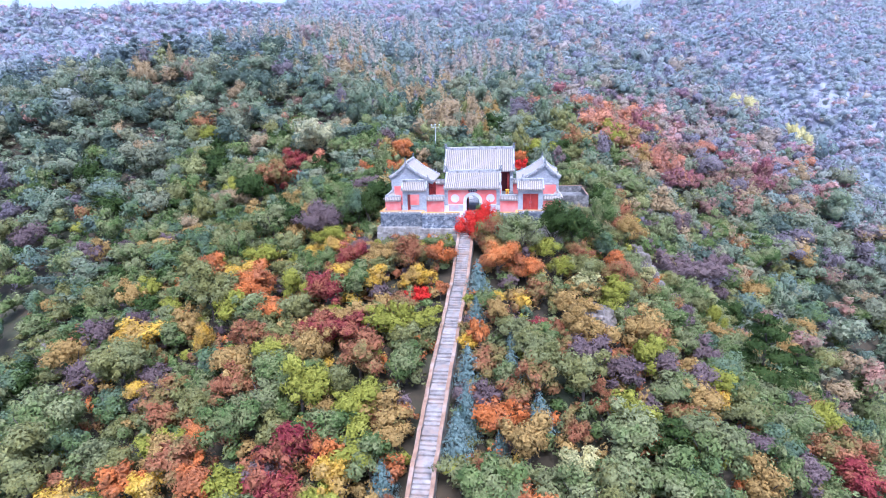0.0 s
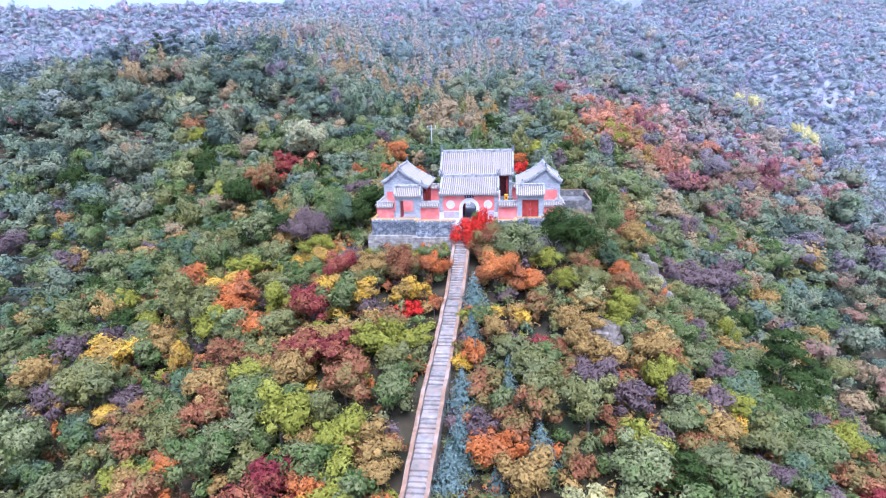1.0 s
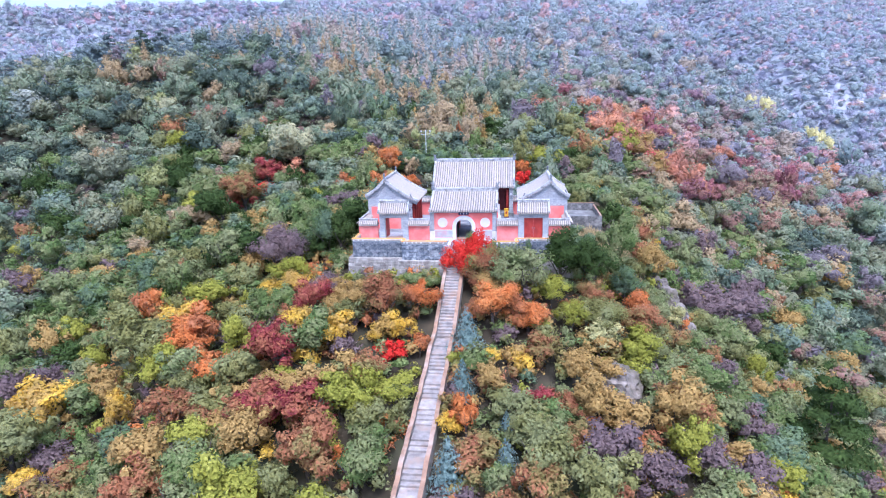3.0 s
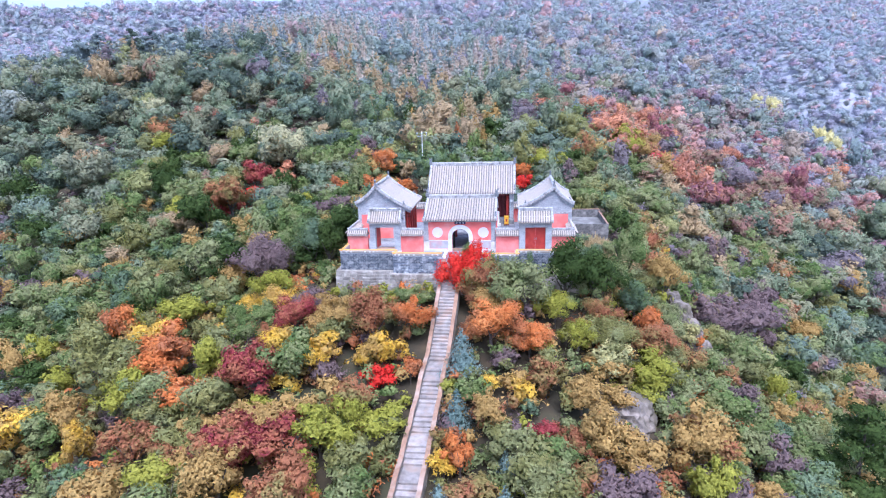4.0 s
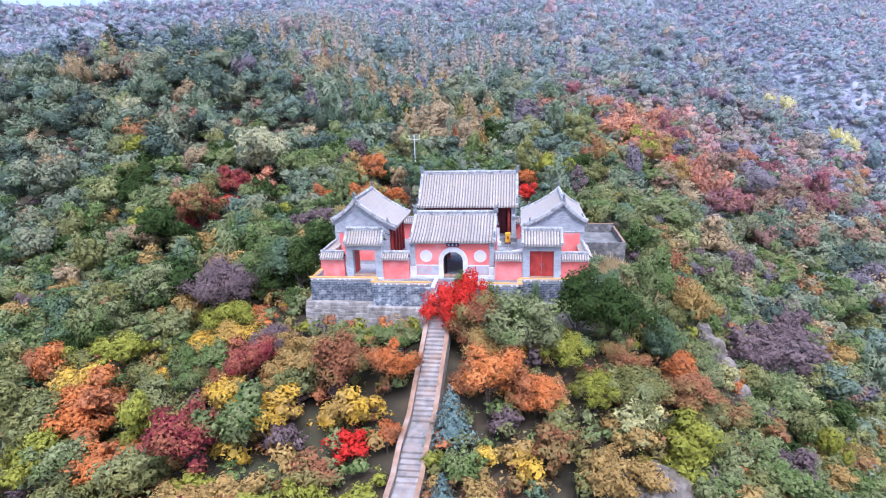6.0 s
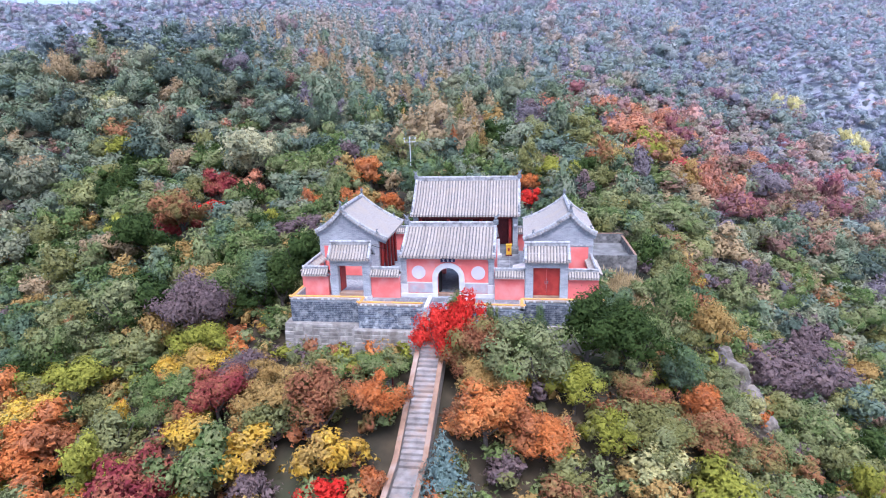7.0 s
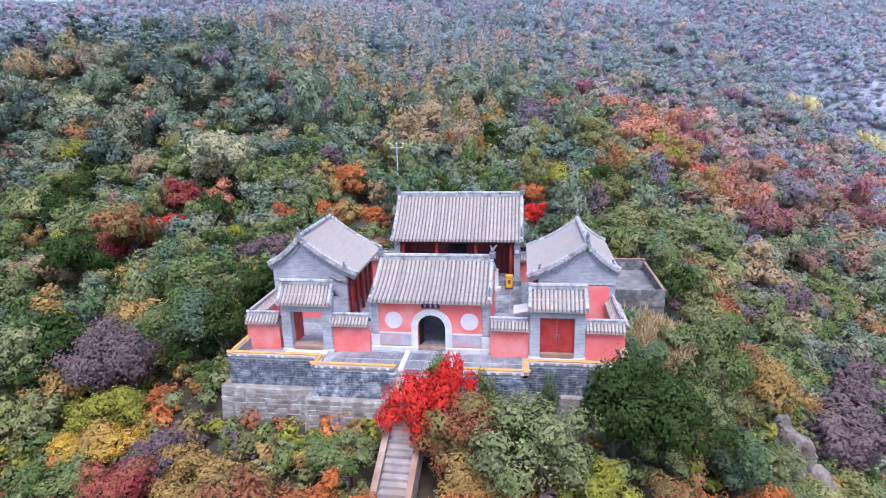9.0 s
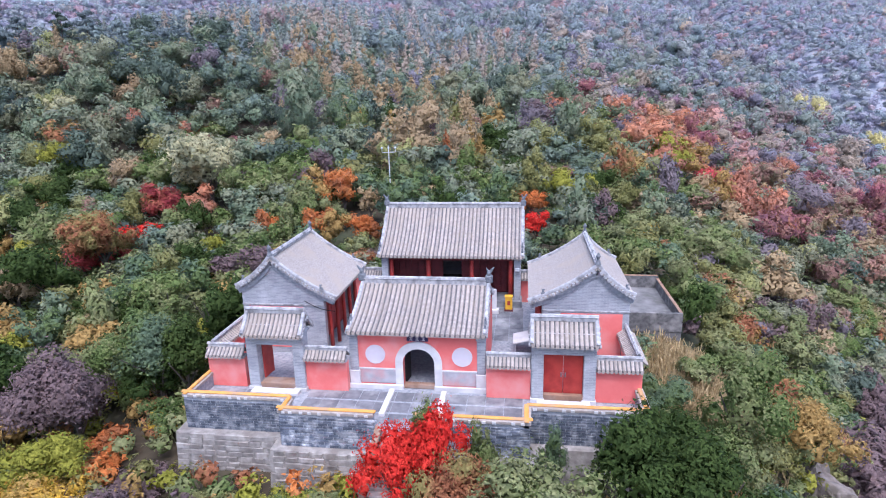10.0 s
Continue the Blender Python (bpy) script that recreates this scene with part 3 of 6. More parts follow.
for s in (-1, 1):
    boxed("arch_jamb", min(s * 0.8, s * 1.19), max(s * 0.8, s * 1.19), GY - 0.07, GY + 0.03, FLOOR, 1.65, WHITE, gate, 0.01)
    bm = bmesh.new()
    bmesh.ops.create_cone(bm, cap_ends=True, segments=28, radius1=0.51, radius2=0.51, depth=0.06, matrix=Matrix.Translation((s * 2.2, GY - 0.01, 2.08)) @ Matrix.Rotation(radians(90), 4, "X"))
    part("wall_disc", bm, DISC, gate, "pale round plaster panel")
    x0, x1 = (GX0 + 0.42, -1.19) if s < 0 else (1.19, GX1 - 0.42)
    boxed("wall_band", x0, x1, GY - 0.035, GY + 0.02, 1.24, 1.33, WHITE, gate, 0.01)
    boxed("dado", x0, x1, GY - 0.02, GY + 0.02, 0.5, 1.24, WASH, gate, 0.005, "stained grey render")
    px0, px1 = (GX0, GX0 + 0.42) if s < 0 else (GX1 - 0.42, GX1)
    boxed("corner_pier", px0, px1, GY - 0.1, GY + 0.5, 1.2, 3.05, GABLE, gate, 0.02, "grey brick pier")
    boxed("pier_base", px0 - 0.05, px1 + 0.05, GY - 0.16, GY + 0.5, FLOOR, 1.2, WHITE, gate, 0.02)
    boxed("pier_cap", px0 - 0.04, px1 + 0.04, GY - 0.26, GY + 0.5, 3.05, 3.2, GABLE, gate, 0.03)
    boxed("side_wall", px0 if s < 0 else px1 - 0.4, px0 + 0.4 if s < 0 else px1, GY + 0.5, 5.4, FLOOR, 3.3, PINK, gate, 0.01)
    boxed("plinth", GX0 - 0.08 if s < 0 else 0.8, -0.8 if s < 0 else GX1 + 0.08, GY - 0.24, GY - 0.1, FLOOR - 0.02, 0.5, WHITE, gate, 0.02)
arch_wall("rear_wall", GX0 + 0.4, GX1 - 0.4, 5.0, 5.4, FLOOR, 3.3, 0.0, 0.9, 1.8, PINK, gate)
boxed("eave_beam", GX0 + 0.1, GX1 - 0.1, GY - 0.12, GY + 0.3, 3.12, 3.28, GABLE, gate, 0.02, "grey eave moulding")
boxed("threshold", -0.8, 0.8, GY - 0.02, GY + 0.3, FLOOR, 0.47, RUST, gate, 0.02)
for x0, ang in ((-0.8, 80), (0.8, 100)):
    leaf = boxed("door_leaf", 0, 0.78, -0.03, 0.03, 0.3, 2.35, NIGHT, gate, 0.01, "dark open door leaf")
    leaf.matrix_local = pose(x0, GY + 0.42, 0, 0, 0, ang)
sign = boxed("sign_board", -0.52, 0.54, GY - 0.2, GY - 0.13, 2.92, 3.2, INDIGO, gate, 0.015, "indigo name board with pale strokes")
for i in range(3):
    for k2, (w, h, dx, dz) in enumerate(((0.16, 0.03, 0, 0.06), (0.16, 0.03, 0, -0.06), (0.03, 0.17, 0, 0), (0.1, 0.025, 0, 0))):
        x = 0.01 + (i - 1) * 0.31 + dx
        boxed("stroke", x - w / 2, x + w / 2, GY - 0.212, GY - 0.199, 3.06 + dz - h / 2, 3.06 + dz + h / 2, WHITE, sign, 0.002)
gate_roof = tiled_roof(gate, pose(-3.52, 2.4, 4.9), 6.92, (3.3, 1.48), (3.3, 1.48), 0.2, 0.245, (True, True), True)
verge_beasts(gate_roof, [(0.06, -2.6, -1.15), (6.86, -2.6, -1.15), (0.06, -2.95, -1.35), (6.86, -2.95, -1.35)])
rafter = boxed("rafter_end", -0.045, 0.045, GY - 0.36, GY - 0.05, 3.27, 3.35, DARKRED, gate, 0)
rafter.matrix_local = Matrix.Translation((-3.3, 0, 0))
for i in range(1, 26):
    again(rafter, Matrix.Translation((-3.3 + i * 0.262, 0, 0)))

# ---------------------------------------------------------------- main hall
hall = empty("main_hall", pose(0, 0, 0), "dark red timber main hall with a large grey tiled roof", "hall", temple_group)
HX0, HX1 = -4.72, 4.98
boxed("hall_base", HX0 - 0.1, HX1 + 0.1, 11.3, 18.0, FLOOR - 0.1, 0.7, PAVING, hall, 0.03)
for x in (HX0, HX1 - 0.45):
    boxed("end_wall", x, x + 0.45, 11.5, 17.6, 0.7, 3.88, GABLE, hall, 0.02, "grey brick end wall")
boxed("rear_wall", HX0 + 0.45, HX1 - 0.45, 17.2, 17.6, 0.7, 4.6, GABLE, hall)
boxed("front_beam", HX0 + 0.45, HX1 - 0.45, 11.75, 12.0, 3.45, 3.95, DARKRED, hall)
for x in (-4.1, -1.45, 1.6, 4.3):
    bm = bmesh.new()
    add_tube(bm, (x, 11.9, 0.75), (x, 11.9, 3.5), 0.16, 0.15, 12)
    part("column", bm, RED, hall, "red lacquered column", True)
    bm = bmesh.new()
    add_tube(bm, (x, 11.9, 0.68), (x, 11.9, 0.8), 0.24, 0.2, 12)
    part("column_base", bm, WHITE, hall)
# hall doors in the darker red: shade under the eaves put into their colour
for x0, x1 in ((HX0 + 0.45, -1.45), (1.6, HX1 - 0.45)):
    boxed("screen_wall", x0, x1, 13.2, 13.35, 0.7, 4.4, DARKRED, hall, 0.01)
    count = 6
    for i in range(count):
        a = x0 + (x1 - x0) * (i + 0.08) / count
        b = x0 + (x1 - x0) * (i + 0.92) / count
        door = boxed("door_panel", a, b, 13.1, 13.2, 0.8, 3.3, DARKRED, hall, 0.015)
boxed("door_lintel", -1.45, 1.6, 13.15, 13.35, 3.1, 4.4, DARKRED, hall)
for x0, x1 in ((-1.45, -0.6), (0.75, 1.6)):
    boxed("door_panel", x0, x1, 13.15, 13.28, 0.7, 3.1, DARKRED, hall)
# floor painted near black, the darkness inside put into its colour
boxed("hall_floor", HX0 + 0.45, HX1 - 0.45, 13.4, 17.2, 0.7, 0.72, NIGHT, hall, 0)
hall_roof = tiled_roof(hall, pose(-4.88, 14.64, 6.65), 10.02, (3.48, 2.73), (3.48, 2.73), 0.3, 0.275, (True, True), True)
verge_beasts(hall_roof, [(0.06, -2.9, -2.2), (9.96, -2.9, -2.2), (0.06, -3.25, -2.5), (9.96, -3.25, -2.5)])
# gable infill under the hall roof
for x in (HX0 + 0.05, HX1 - 0.4):
    pr = [(14.64 + s * a, 6.5 + b) for s in (-1, 1) for a, b in (slope_points(3.1, 2.45, 0.27)[::-1] if s < 0 else slope_points(3.1, 2.45, 0.27)[1:])]
    k = len(pr)
    raw("gable", [(x, y, z) for y, z in pr] + [(x + 0.35, y, z) for y, z in pr], [tuple(range(k)), tuple(range(k, 2 * k))[::-1]] + [(i, (i + 1) % k, k + (i + 1) % k, k + i) for i in range(k)], GABLE, hall)

# ---------------------------------------------------------------- side halls
def side_hall(name, ridge_x, ridge_z, inner_x, inner_z, outer_x, outer_z, y0, y1, label):
    """A side hall whose ridge runs away from the gate; the slope to the courtyard is longer and shelters a veranda."""
    s = 1 if inner_x > ridge_x else -1
    h = empty(name, pose(0, 0, 0), label, "hall", temple_group)
    inner = (abs(inner_x - ridge_x), ridge_z - inner_z)
    outer = (abs(outer_x - ridge_x), ridge_z - outer_z)
    m = Matrix.Translation((ridge_x, y0, ridge_z)) @ Matrix.Rotation(radians(90), 4, "Z")
    # in the roof's frame x runs along +y and y towards -x
    front, backs = (inner, outer) if s > 0 else (outer, inner)
    r = tiled_roof(h, m, y1 - y0, front, backs, 0.22, 0.27, (False, False), True, 0.16, False, 0.2, 0.2)
    for x in (0.08, y1 - y0 - 0.08):
        bm = bmesh.new()
        add_tube(bm, (x, 0, 0.1), (x, 0, 0.36), 0.17, 0.09, 8)
        add_tube(bm, (x, 0, 0.36), (x, 0, 0.56), 0.06, 0.13, 8)
        add_tube(bm, (x, 0, 0.56), (x, 0, 0.75), 0.13, 0.02, 8)
        part("finial", bm, ORNAMENT, r)
    side_in = -1 if s > 0 else 1
    for x in (0.06, y1 - y0 - 0.06):
        verge_beasts(r, [(x, side_in * inner[0] * 0.78, fall(*inner, 0.78, 0.22) + 0.1), (x, -side_in * outer[0] * 0.78, fall(*outer, 0.78, 0.22) + 0.1)])
    # gable walls, front and rear
    wall_out = outer_x + s * 0.22
    wall_in = inner_x - s * 0.75
    for yy, tag in ((y0 + 0.2, "front"), (y1 - 0.55, "rear")):
        pr = []
        for i in range(8, -1, -1):
            a, b = outer[0] * i / 8, fall(*outer, i / 8, 0.22)
            xx = ridge_x - s * a
            if (xx - wall_out) * s >= 0:
                pr.append((xx, ridge_z + b - 0.14))
        pr.insert(0, (wall_out, ridge_z + fall(*outer, abs(wall_out - ridge_x) / outer[0], 0.22) - 0.14))
        for i in range(1, 9):
            a, b = inner[0] * i / 8, fall(*inner, i / 8, 0.22)
            xx = ridge_x + s * a
            if (wall_in - xx) * s >= 0:
                pr.append((xx, ridge_z + b - 0.14))
        pr.append((wall_in, ridge_z + fall(*inner, abs(wall_in - ridge_x) / inner[0], 0.22) - 0.14))
        pr += [(wall_in, FLOOR), (wall_out, FLOOR)]
        k = len(pr)
        raw("gable_wall", [(x, yy, z) for x, z in pr] + [(x, yy + 0.35, z) for x, z in pr], [tuple(range(k)), tuple(range(k, 2 * k))[::-1]] + [(i, (i + 1) % k, k + (i + 1) % k, k + i) for i in range(k)], GABLE, h, "pale grey brick gable")
        if tag == "front":
            # raised moulding that follows the roof line, and the level string course
            for grow, (run, rise), sg in ((0, outer, -s), (0, inner, s)):
                top = [(ridge_x + sg * run * i / 8 * 0.97, yy - 0.03, ridge_z + fall(run, rise, i / 8 * 0.97, 0.22) - 0.36) for i in range(9)]
                sweep("barge_moulding", top, [(-0.05, -0.13), (0.05, -0.13), (0.05, 0.13), (-0.05, 0.13)], MORTAR, h)
            a, b = sorted((wall_out, wall_in))
            boxed("string_course", a - 0.03, b + 0.03, yy - 0.05, yy, 3.18, 3.27, RIDGE, h, 0.01)
            pa, pb = sorted((wall_out + s * 0.35, wall_out + s * 3.6))
            boxed("red_panel", pa, pb, yy - 0.03, yy, 0.6, 3.1, PINK, h, 0.005, "pink-red limewashed panel")
    # outer and inner long walls, veranda
    a, b = sorted((wall_out, wall_out + s * 0.35))
    boxed("outer_wall", a, b, y0 + 0.55, y1 - 0.55, FLOOR, outer_z - 0.05, GABLE, h, 0.01)
    wx = inner_x - s * 1.6
    boxed("screen_wall", wx - 0.08, wx + 0.08, y0 + 0.55, y1 - 0.55, FLOOR, inner_z + 0.5, DARKRED, h, 0.01)
    for i in range(5):
        yy = y0 + 0.75 + (y1 - y0 - 1.6) * i / 4
        if i < 4:
            door = boxed("door_panel", wx + s * 0.02 - 0.1, wx + s * 0.02 + 0.1, yy + 0.2, yy + (y1 - y0 - 1.6) / 4 - 0.2, FLOOR + 0.1, 2.9, RED, h, 0.02)
        bm = bmesh.new()
        add_tube(bm, (inner_x - s * 0.62, yy, FLOOR), (inner_x - s * 0.62, yy, inner_z + 0.1), 0.12, 0.11, 10)
        part("column", bm, RED, h, "red lacquered column", True)
    a, b = sorted((inner_x - s * 0.72, inner_x - s * 0.52))
    boxed("eave_beam", a, b, y0 + 0.3, y1 - 0.4, inner_z - 0.35, inner_z + 0.02, DARKRED, h, 0.02)
    return h


side_hall("side_hall", -8.94, 6.05, -5.28, 3.72, -11.13, 4.33, 2.9, 9.5, "grey brick side hall with plain tiled roof and red veranda columns")
side_hall("side_hall", 9.0, 5.78, 5.44, 3.76, 10.98, 4.2, 3.0, 10.2, "grey brick side hall with a red panel on its gable")

# ---------------------------------------------------------------- enclosing wall with its tiled coping, and the two side gates
def coped_wall(x0, y0, x1, y1, group="enclosing wall sections"):
    w = empty("enclosing_wall", pose(0, 0, 0), "pink-red limewashed wall with a grey tiled coping", "wall", group)
    wall_run("wall_body", x0, y0, x1, y1, FLOOR, 1.84, 0.36, PINK, w, 0.01)
    wall_run("cornice", x0, y0, x1, y1, 1.84, 1.97, 0.48, GABLE, w, 0.02)
    d = Vector((x1 - x0, y1 - y0, 0))
    m = Matrix.Translation((x0, y0, 2.43)) @ Matrix.Rotation(math.atan2(d.y, d.x), 4, "Z")
    tiled_roof(w, m, d.length, (0.4, 0.36), (0.4, 0.36), 0.03, 0.2, (True, True), False, 0.1, False, 0.16, 0.14, False)
    return w


WY = -0.92
coped_wall(-10.95, WY, -8.95, WY)
coped_wall(-5.75, WY, -3.55, WY)
coped_wall(3.42, WY, 5.55, WY)
coped_wall(8.6, WY, 10.72, WY)
coped_wall(-10.85, WY + 0.3, -10.85, 3.0)
coped_wall(10.6, WY + 0.3, 10.6, 3.1)


def side_gate(cx, is_open, label):
    g = empty("side_gate", pose(cx, 0, 0), label, "gate", "side gates")
    for s in (-1, 1):
        a, b = sorted((s * 0.93, s * 1.5))
        boxed("brick_pier", a, b, -1.28, -0.55, 0.42, 2.72, GABLE, g, 0.02, "grey brick gate pier")
        boxed("pier_foot", a - 0.05, b + 0.05, -1.36, -0.5, FLOOR - 0.05, 0.42, WHITE, g, 0.02)
    boxed("lintel", -1.5, 1.5, -1.28, -0.55, 2.72, 3.2, GABLE, g, 0.02)
    boxed("step", -1.25, 1.25, -1.85, -1.36, FLOOR - 0.06, 0.42, WHITE, g, 0.03, "white stone step")
    boxed("sill", -0.93, 0.93, -1.25, -0.6, FLOOR, 0.62, RUST, g, 0.02)
    if is_open:
        for s in (-1, 1):
            leaf = boxed("door_leaf", 0, 0.9, -0.04, 0.04, 0.62, 2.7, RED, g, 0.015, "red door leaf standing open")
            leaf.matrix_local = pose(s * 0.92, -0.75, 0, 0, 0, 82 if s < 0 else 98)
    else:
        for s in (-1, 1):
            a, b = sorted((s * 0.008, s * 0.92))
            leaf = boxed("door_leaf", a, b, -1.02, -0.94, 0.62, 2.7, RED, g, 0.015, "red painted door leaf, closed")
            bm = bmesh.new()
            add_tube(bm, (s * 0.1, -1.05, 1.72), (s * 0.1, -1.05, 1.5), 0.03, 0.03, 6)
            part("door_pull", bm, ORNAMENT, leaf)
    tiled_roof(g, pose(-1.56, -0.7, 4.26), 3.12, (0.85, 0.92), (0.85, 0.92), 0.1, 0.22, (True, True), True, 0.12, False, 0.24, 0.18)
    boxed("eave_course", -1.52, 1.52, -1.36, -0.2, 3.2, 3.34, GABLE, g, 0.03)
    boxed("roof_core", -1.4, 1.4, -1.1, -0.3, 3.34, 3.75, GABLE, g, 0.02)
    return g


side_gate(-7.2, True, "grey brick side gate with a tiled roof, its red door open")
side_gate(7.08, False, "grey brick side gate with a tiled roof and closed red doors")

# ---------------------------------------------------------------- stairway up the spur
def stair_x(y):
    return -0.35 + 0.027 * (y + 4.4)


FLIGHTS = ((29, 0.17, 0.33), (1, 0.16, 1.5), (1, 0.16, 1.3), (5, 0.15, 0.34), (1, 0.15, 1.5), (3, 0.15, 0.4), (1, 0.15, 1.4), (3, 0.15, 0.4), (1, 0.15, 1.6), (2, 0.16, 0.4),
           (1, 0.15, 1.6), (3, 0.17, 0.36), (1, 0.17, 1.0), (3, 0.17, 0.36), (1, 0.17, 1.0), (3, 0.17, 0.36), (1, 0.17, 1.1), (4, 0.17, 0.36), (1, 0.17, 1.2), (12, 0.17, 0.36))
stairs = empty("stairway", pose(0, 0, 0), "long straight flight of worn stone steps with low side walls", "stairs")
y, z = -4.4, 0.08
line = [(y, z)]
for count, rise, tread in FLIGHTS:
    for i in range(count):
        w = 0.68
        j = random.uniform(-0.015, 0.015)
        x = stair_x(y - tread / 2)
        boxed("step", x - w, x + w, y - tread - 0.03, y + 0.1, z - rise - 0.55, z - 0.004 + j * 0.5, STEP, stairs, 0.02)
        y -= tread
        z -= rise
    line.append((y, z + rise))
for s in (-1, 1):
    pts = [(stair_x(a) + s * 0.8, a, b) for a, b in line]
    sweep("side_wall", pts, [(-0.12, -0.9), (0.12, -0.9), (0.12, 0.34), (-0.12, 0.34)], STONE, stairs)
    sweep("wall_coping", [(a, b, c + 0.345) for a, b, c in pts], [(-0.15, 0.0), (0.15, 0.0), (0.15, 0.08), (-0.15, 0.08)], RUST, stairs, "rust-orange coping")

# ---------------------------------------------------------------- courtyard things, side yard, mast, rocks
def tablet(x, y, z0, w, h, group=""):
    t = empty("stone_tablet", pose(x, y, z0), "white stone tablet standing in the courtyard", "tablet", group)
    boxed("tablet_base", -w * 0.7, w * 0.7, -0.25, 0.25, 0, 0.3, WHITE, t, 0.03)
    bm = bmesh.new()
    add_box(bm, -w / 2, w / 2, -0.09, 0.09, 0.3, h, 0.04)
    part("tablet_slab", bm, WHITE, t)
    return t


tablet(3.05, 10.2, FLOOR, 0.72, 1.7, "courtyard tablets")
tablet(-1.75, 9.4, FLOOR, 0.55, 2.75, "courtyard tablets")
tablet(-0.95, 9.4, FLOOR, 0.5, 2.65, "courtyard tablets")

box = empty("donation_box", pose(4.2, 10.75, FLOOR), "bright yellow box with a red sign before the hall", "box")
boxed("box_body", -0.24, 0.24, -0.2, 0.2, 0.12, 1.0, YELLOW, box, 0.03)
boxed("box_foot", -0.3, 0.3, -0.26, 0.26, 0, 0.12, DARKRED, box, 0.02)
boxed("box_lid", -0.27, 0.27, -0.23, 0.23, 1.0, 1.07, YELLOW, box, 0.02)
boxed("red_sign", -0.1, 0.1, -0.215, -0.195, 0.45, 0.75, RED, box, 0.005)

# slab on added posts, stands for the coping of a small side wall
ramp_roof = empty("lean_to", pose(5.35, 4.3, FLOOR), "small lean-to with a pale sloping slab roof", "shed")
slab = boxed("slab_roof", -0.75, 0.55, -0.7, 0.7, -0.04, 0.04, WHITE, ramp_roof, 0.015)
slab.matrix_local = pose(0, 0, 0.95, 0, -14, 0)
for x in (-0.6, 0.45):
    for y in (-0.55, 0.55):
        boxed("post", x - 0.05, x + 0.05, y - 0.05, y + 0.05, 0, 0.78 + 0.25 * (x + 0.6), GABLE, ramp_roof, 0.01)

lamp = empty("floodlight", pose(4.76, 11.42, 2.95), "small white floodlight on the hall's end pier", "lamp")
boxed("lamp_box", -0.14, 0.14, -0.12, 0.02, -0.1, 0.12, METAL, lamp, 0.02)
boxed("bracket", -0.03, 0.03, 0.0, 0.1, -0.05, 0.05, METAL, lamp, 0.005)

# connecting walls between the hall and the side halls
for x0, x1 in ((-7.2, -4.75), (5.0, 7.3)):
    coped_wall(x0, 12.6, x1, 12.6)

# walled yard beside the right hand hall
yard = empty("side_yard", pose(0, 0, 0), "small walled yard of grey brick beside the hall", "yard")
boxed("yard_bed", 11.2, 15.5, 10.5, 18.1, -6.0, -0.35, YARD_FLOOR, yard, 0.05)
for x0, y0, x1, y1, top in ((11.2, 10.55, 15.5, 10.55, 0.38), (15.45, 10.6, 15.45, 18.1, 0.38), (11.2, 18.05, 15.5, 18.05, 0.6)):
    wall_run("yard_wall", x0, y0, x1, y1, -0.9, top, 0.2, YARD_WALL, yard)
    wall_run("yard_coping", x0, y0, x1, y1, top, top + 0.05, 0.22, YARD_WALL if x0 < 15 and y0 < 18 else RUST, yard, 0.02)
# white kerbs beside the way from the stairs to the arch
for x in (-1.32, 1.32):
    kerb = boxed("path_kerb", x - 0.14, x + 0.14, -3.3, -0.9, FLOOR - 0.05, FLOOR + 0.16, WHITE, None, 0.03)
    tagged(kerb, "whitewashed stone kerb beside the way to the arch", "kerb", "path kerbs")

# a power cable slung across the gable
bm = bmesh.new()
ends = [Vector((-7.15 + 1.75 * k / 10, 3.02, 3.5 - 0.58 * k / 10 - 0.14 * math.sin(math.pi * k / 10))) for k in range(11)]
for p, q in zip(ends, ends[1:]):
    add_tube(bm, p, q, 0.022, 0.022, 5)
cable = part("cable", bm, NIGHT)
tagged(cable, "thin black cable drooping across the brick gable", "cable")

# weather mast on the slope behind
mast_z = float(land(-8.62, 32))
mast = empty("weather_mast", pose(-8.62, 32, mast_z), "slim white weather mast with instruments at its top", "mast")
bm = bmesh.new()
add_tube(bm, (0, 0, -0.3), (0, 0, 9.65 - mast_z), 0.07, 0.045, 8)
part("pole", bm, METAL, mast)
bm = bmesh.new()
add_tube(bm, (-0.7, 0, 8.95 - mast_z), (0.7, 0, 9.0 - mast_z), 0.035, 0.035, 6)
part("cross_arm", bm, METAL, mast)
for x in (-0.7, 0.0, 0.7):
    bm = bmesh.new()
    add_tube(bm, (x, 0, 9.0 - mast_z), (x, 0, 9.35 - mast_z), 0.025, 0.025, 6)
    bmesh.ops.create_uvsphere(bm, u_segments=8, v_segments=6, radius=0.11, matrix=Matrix.Translation((x, 0, 9.42 - mast_z)))
    part("instrument", bm, METAL, mast)
boxed("control_box", -0.2, 0.2, -0.22, -0.06, 4.6 - mast_z, 5.1 - mast_z, METAL, mast, 0.02)

# notice board beside the stairs
sx, sy = -3.2, -8.9
sz = float(land(sx, sy))
board = empty("notice_board", pose(sx, sy, sz), "dark brown notice board with pale lines of writing", "sign")
for x in (-0.62, 0.62):
    boxed("post", x - 0.05, x + 0.05, -0.05, 0.05, -0.3, 1.75, DARKRED, board, 0.01)
panel = boxed("panel", -0.57, 0.57, -0.03, 0.03, 0.75, 1.65, ORNAMENT, board, 0.01)
for i in range(5):
    boxed("text_bar", -0.48, 0.48 - 0.12 * (i % 2), -0.045, -0.028, 1.5 - i * 0.15, 1.55 - i * 0.15, WHITE, panel, 0.002)


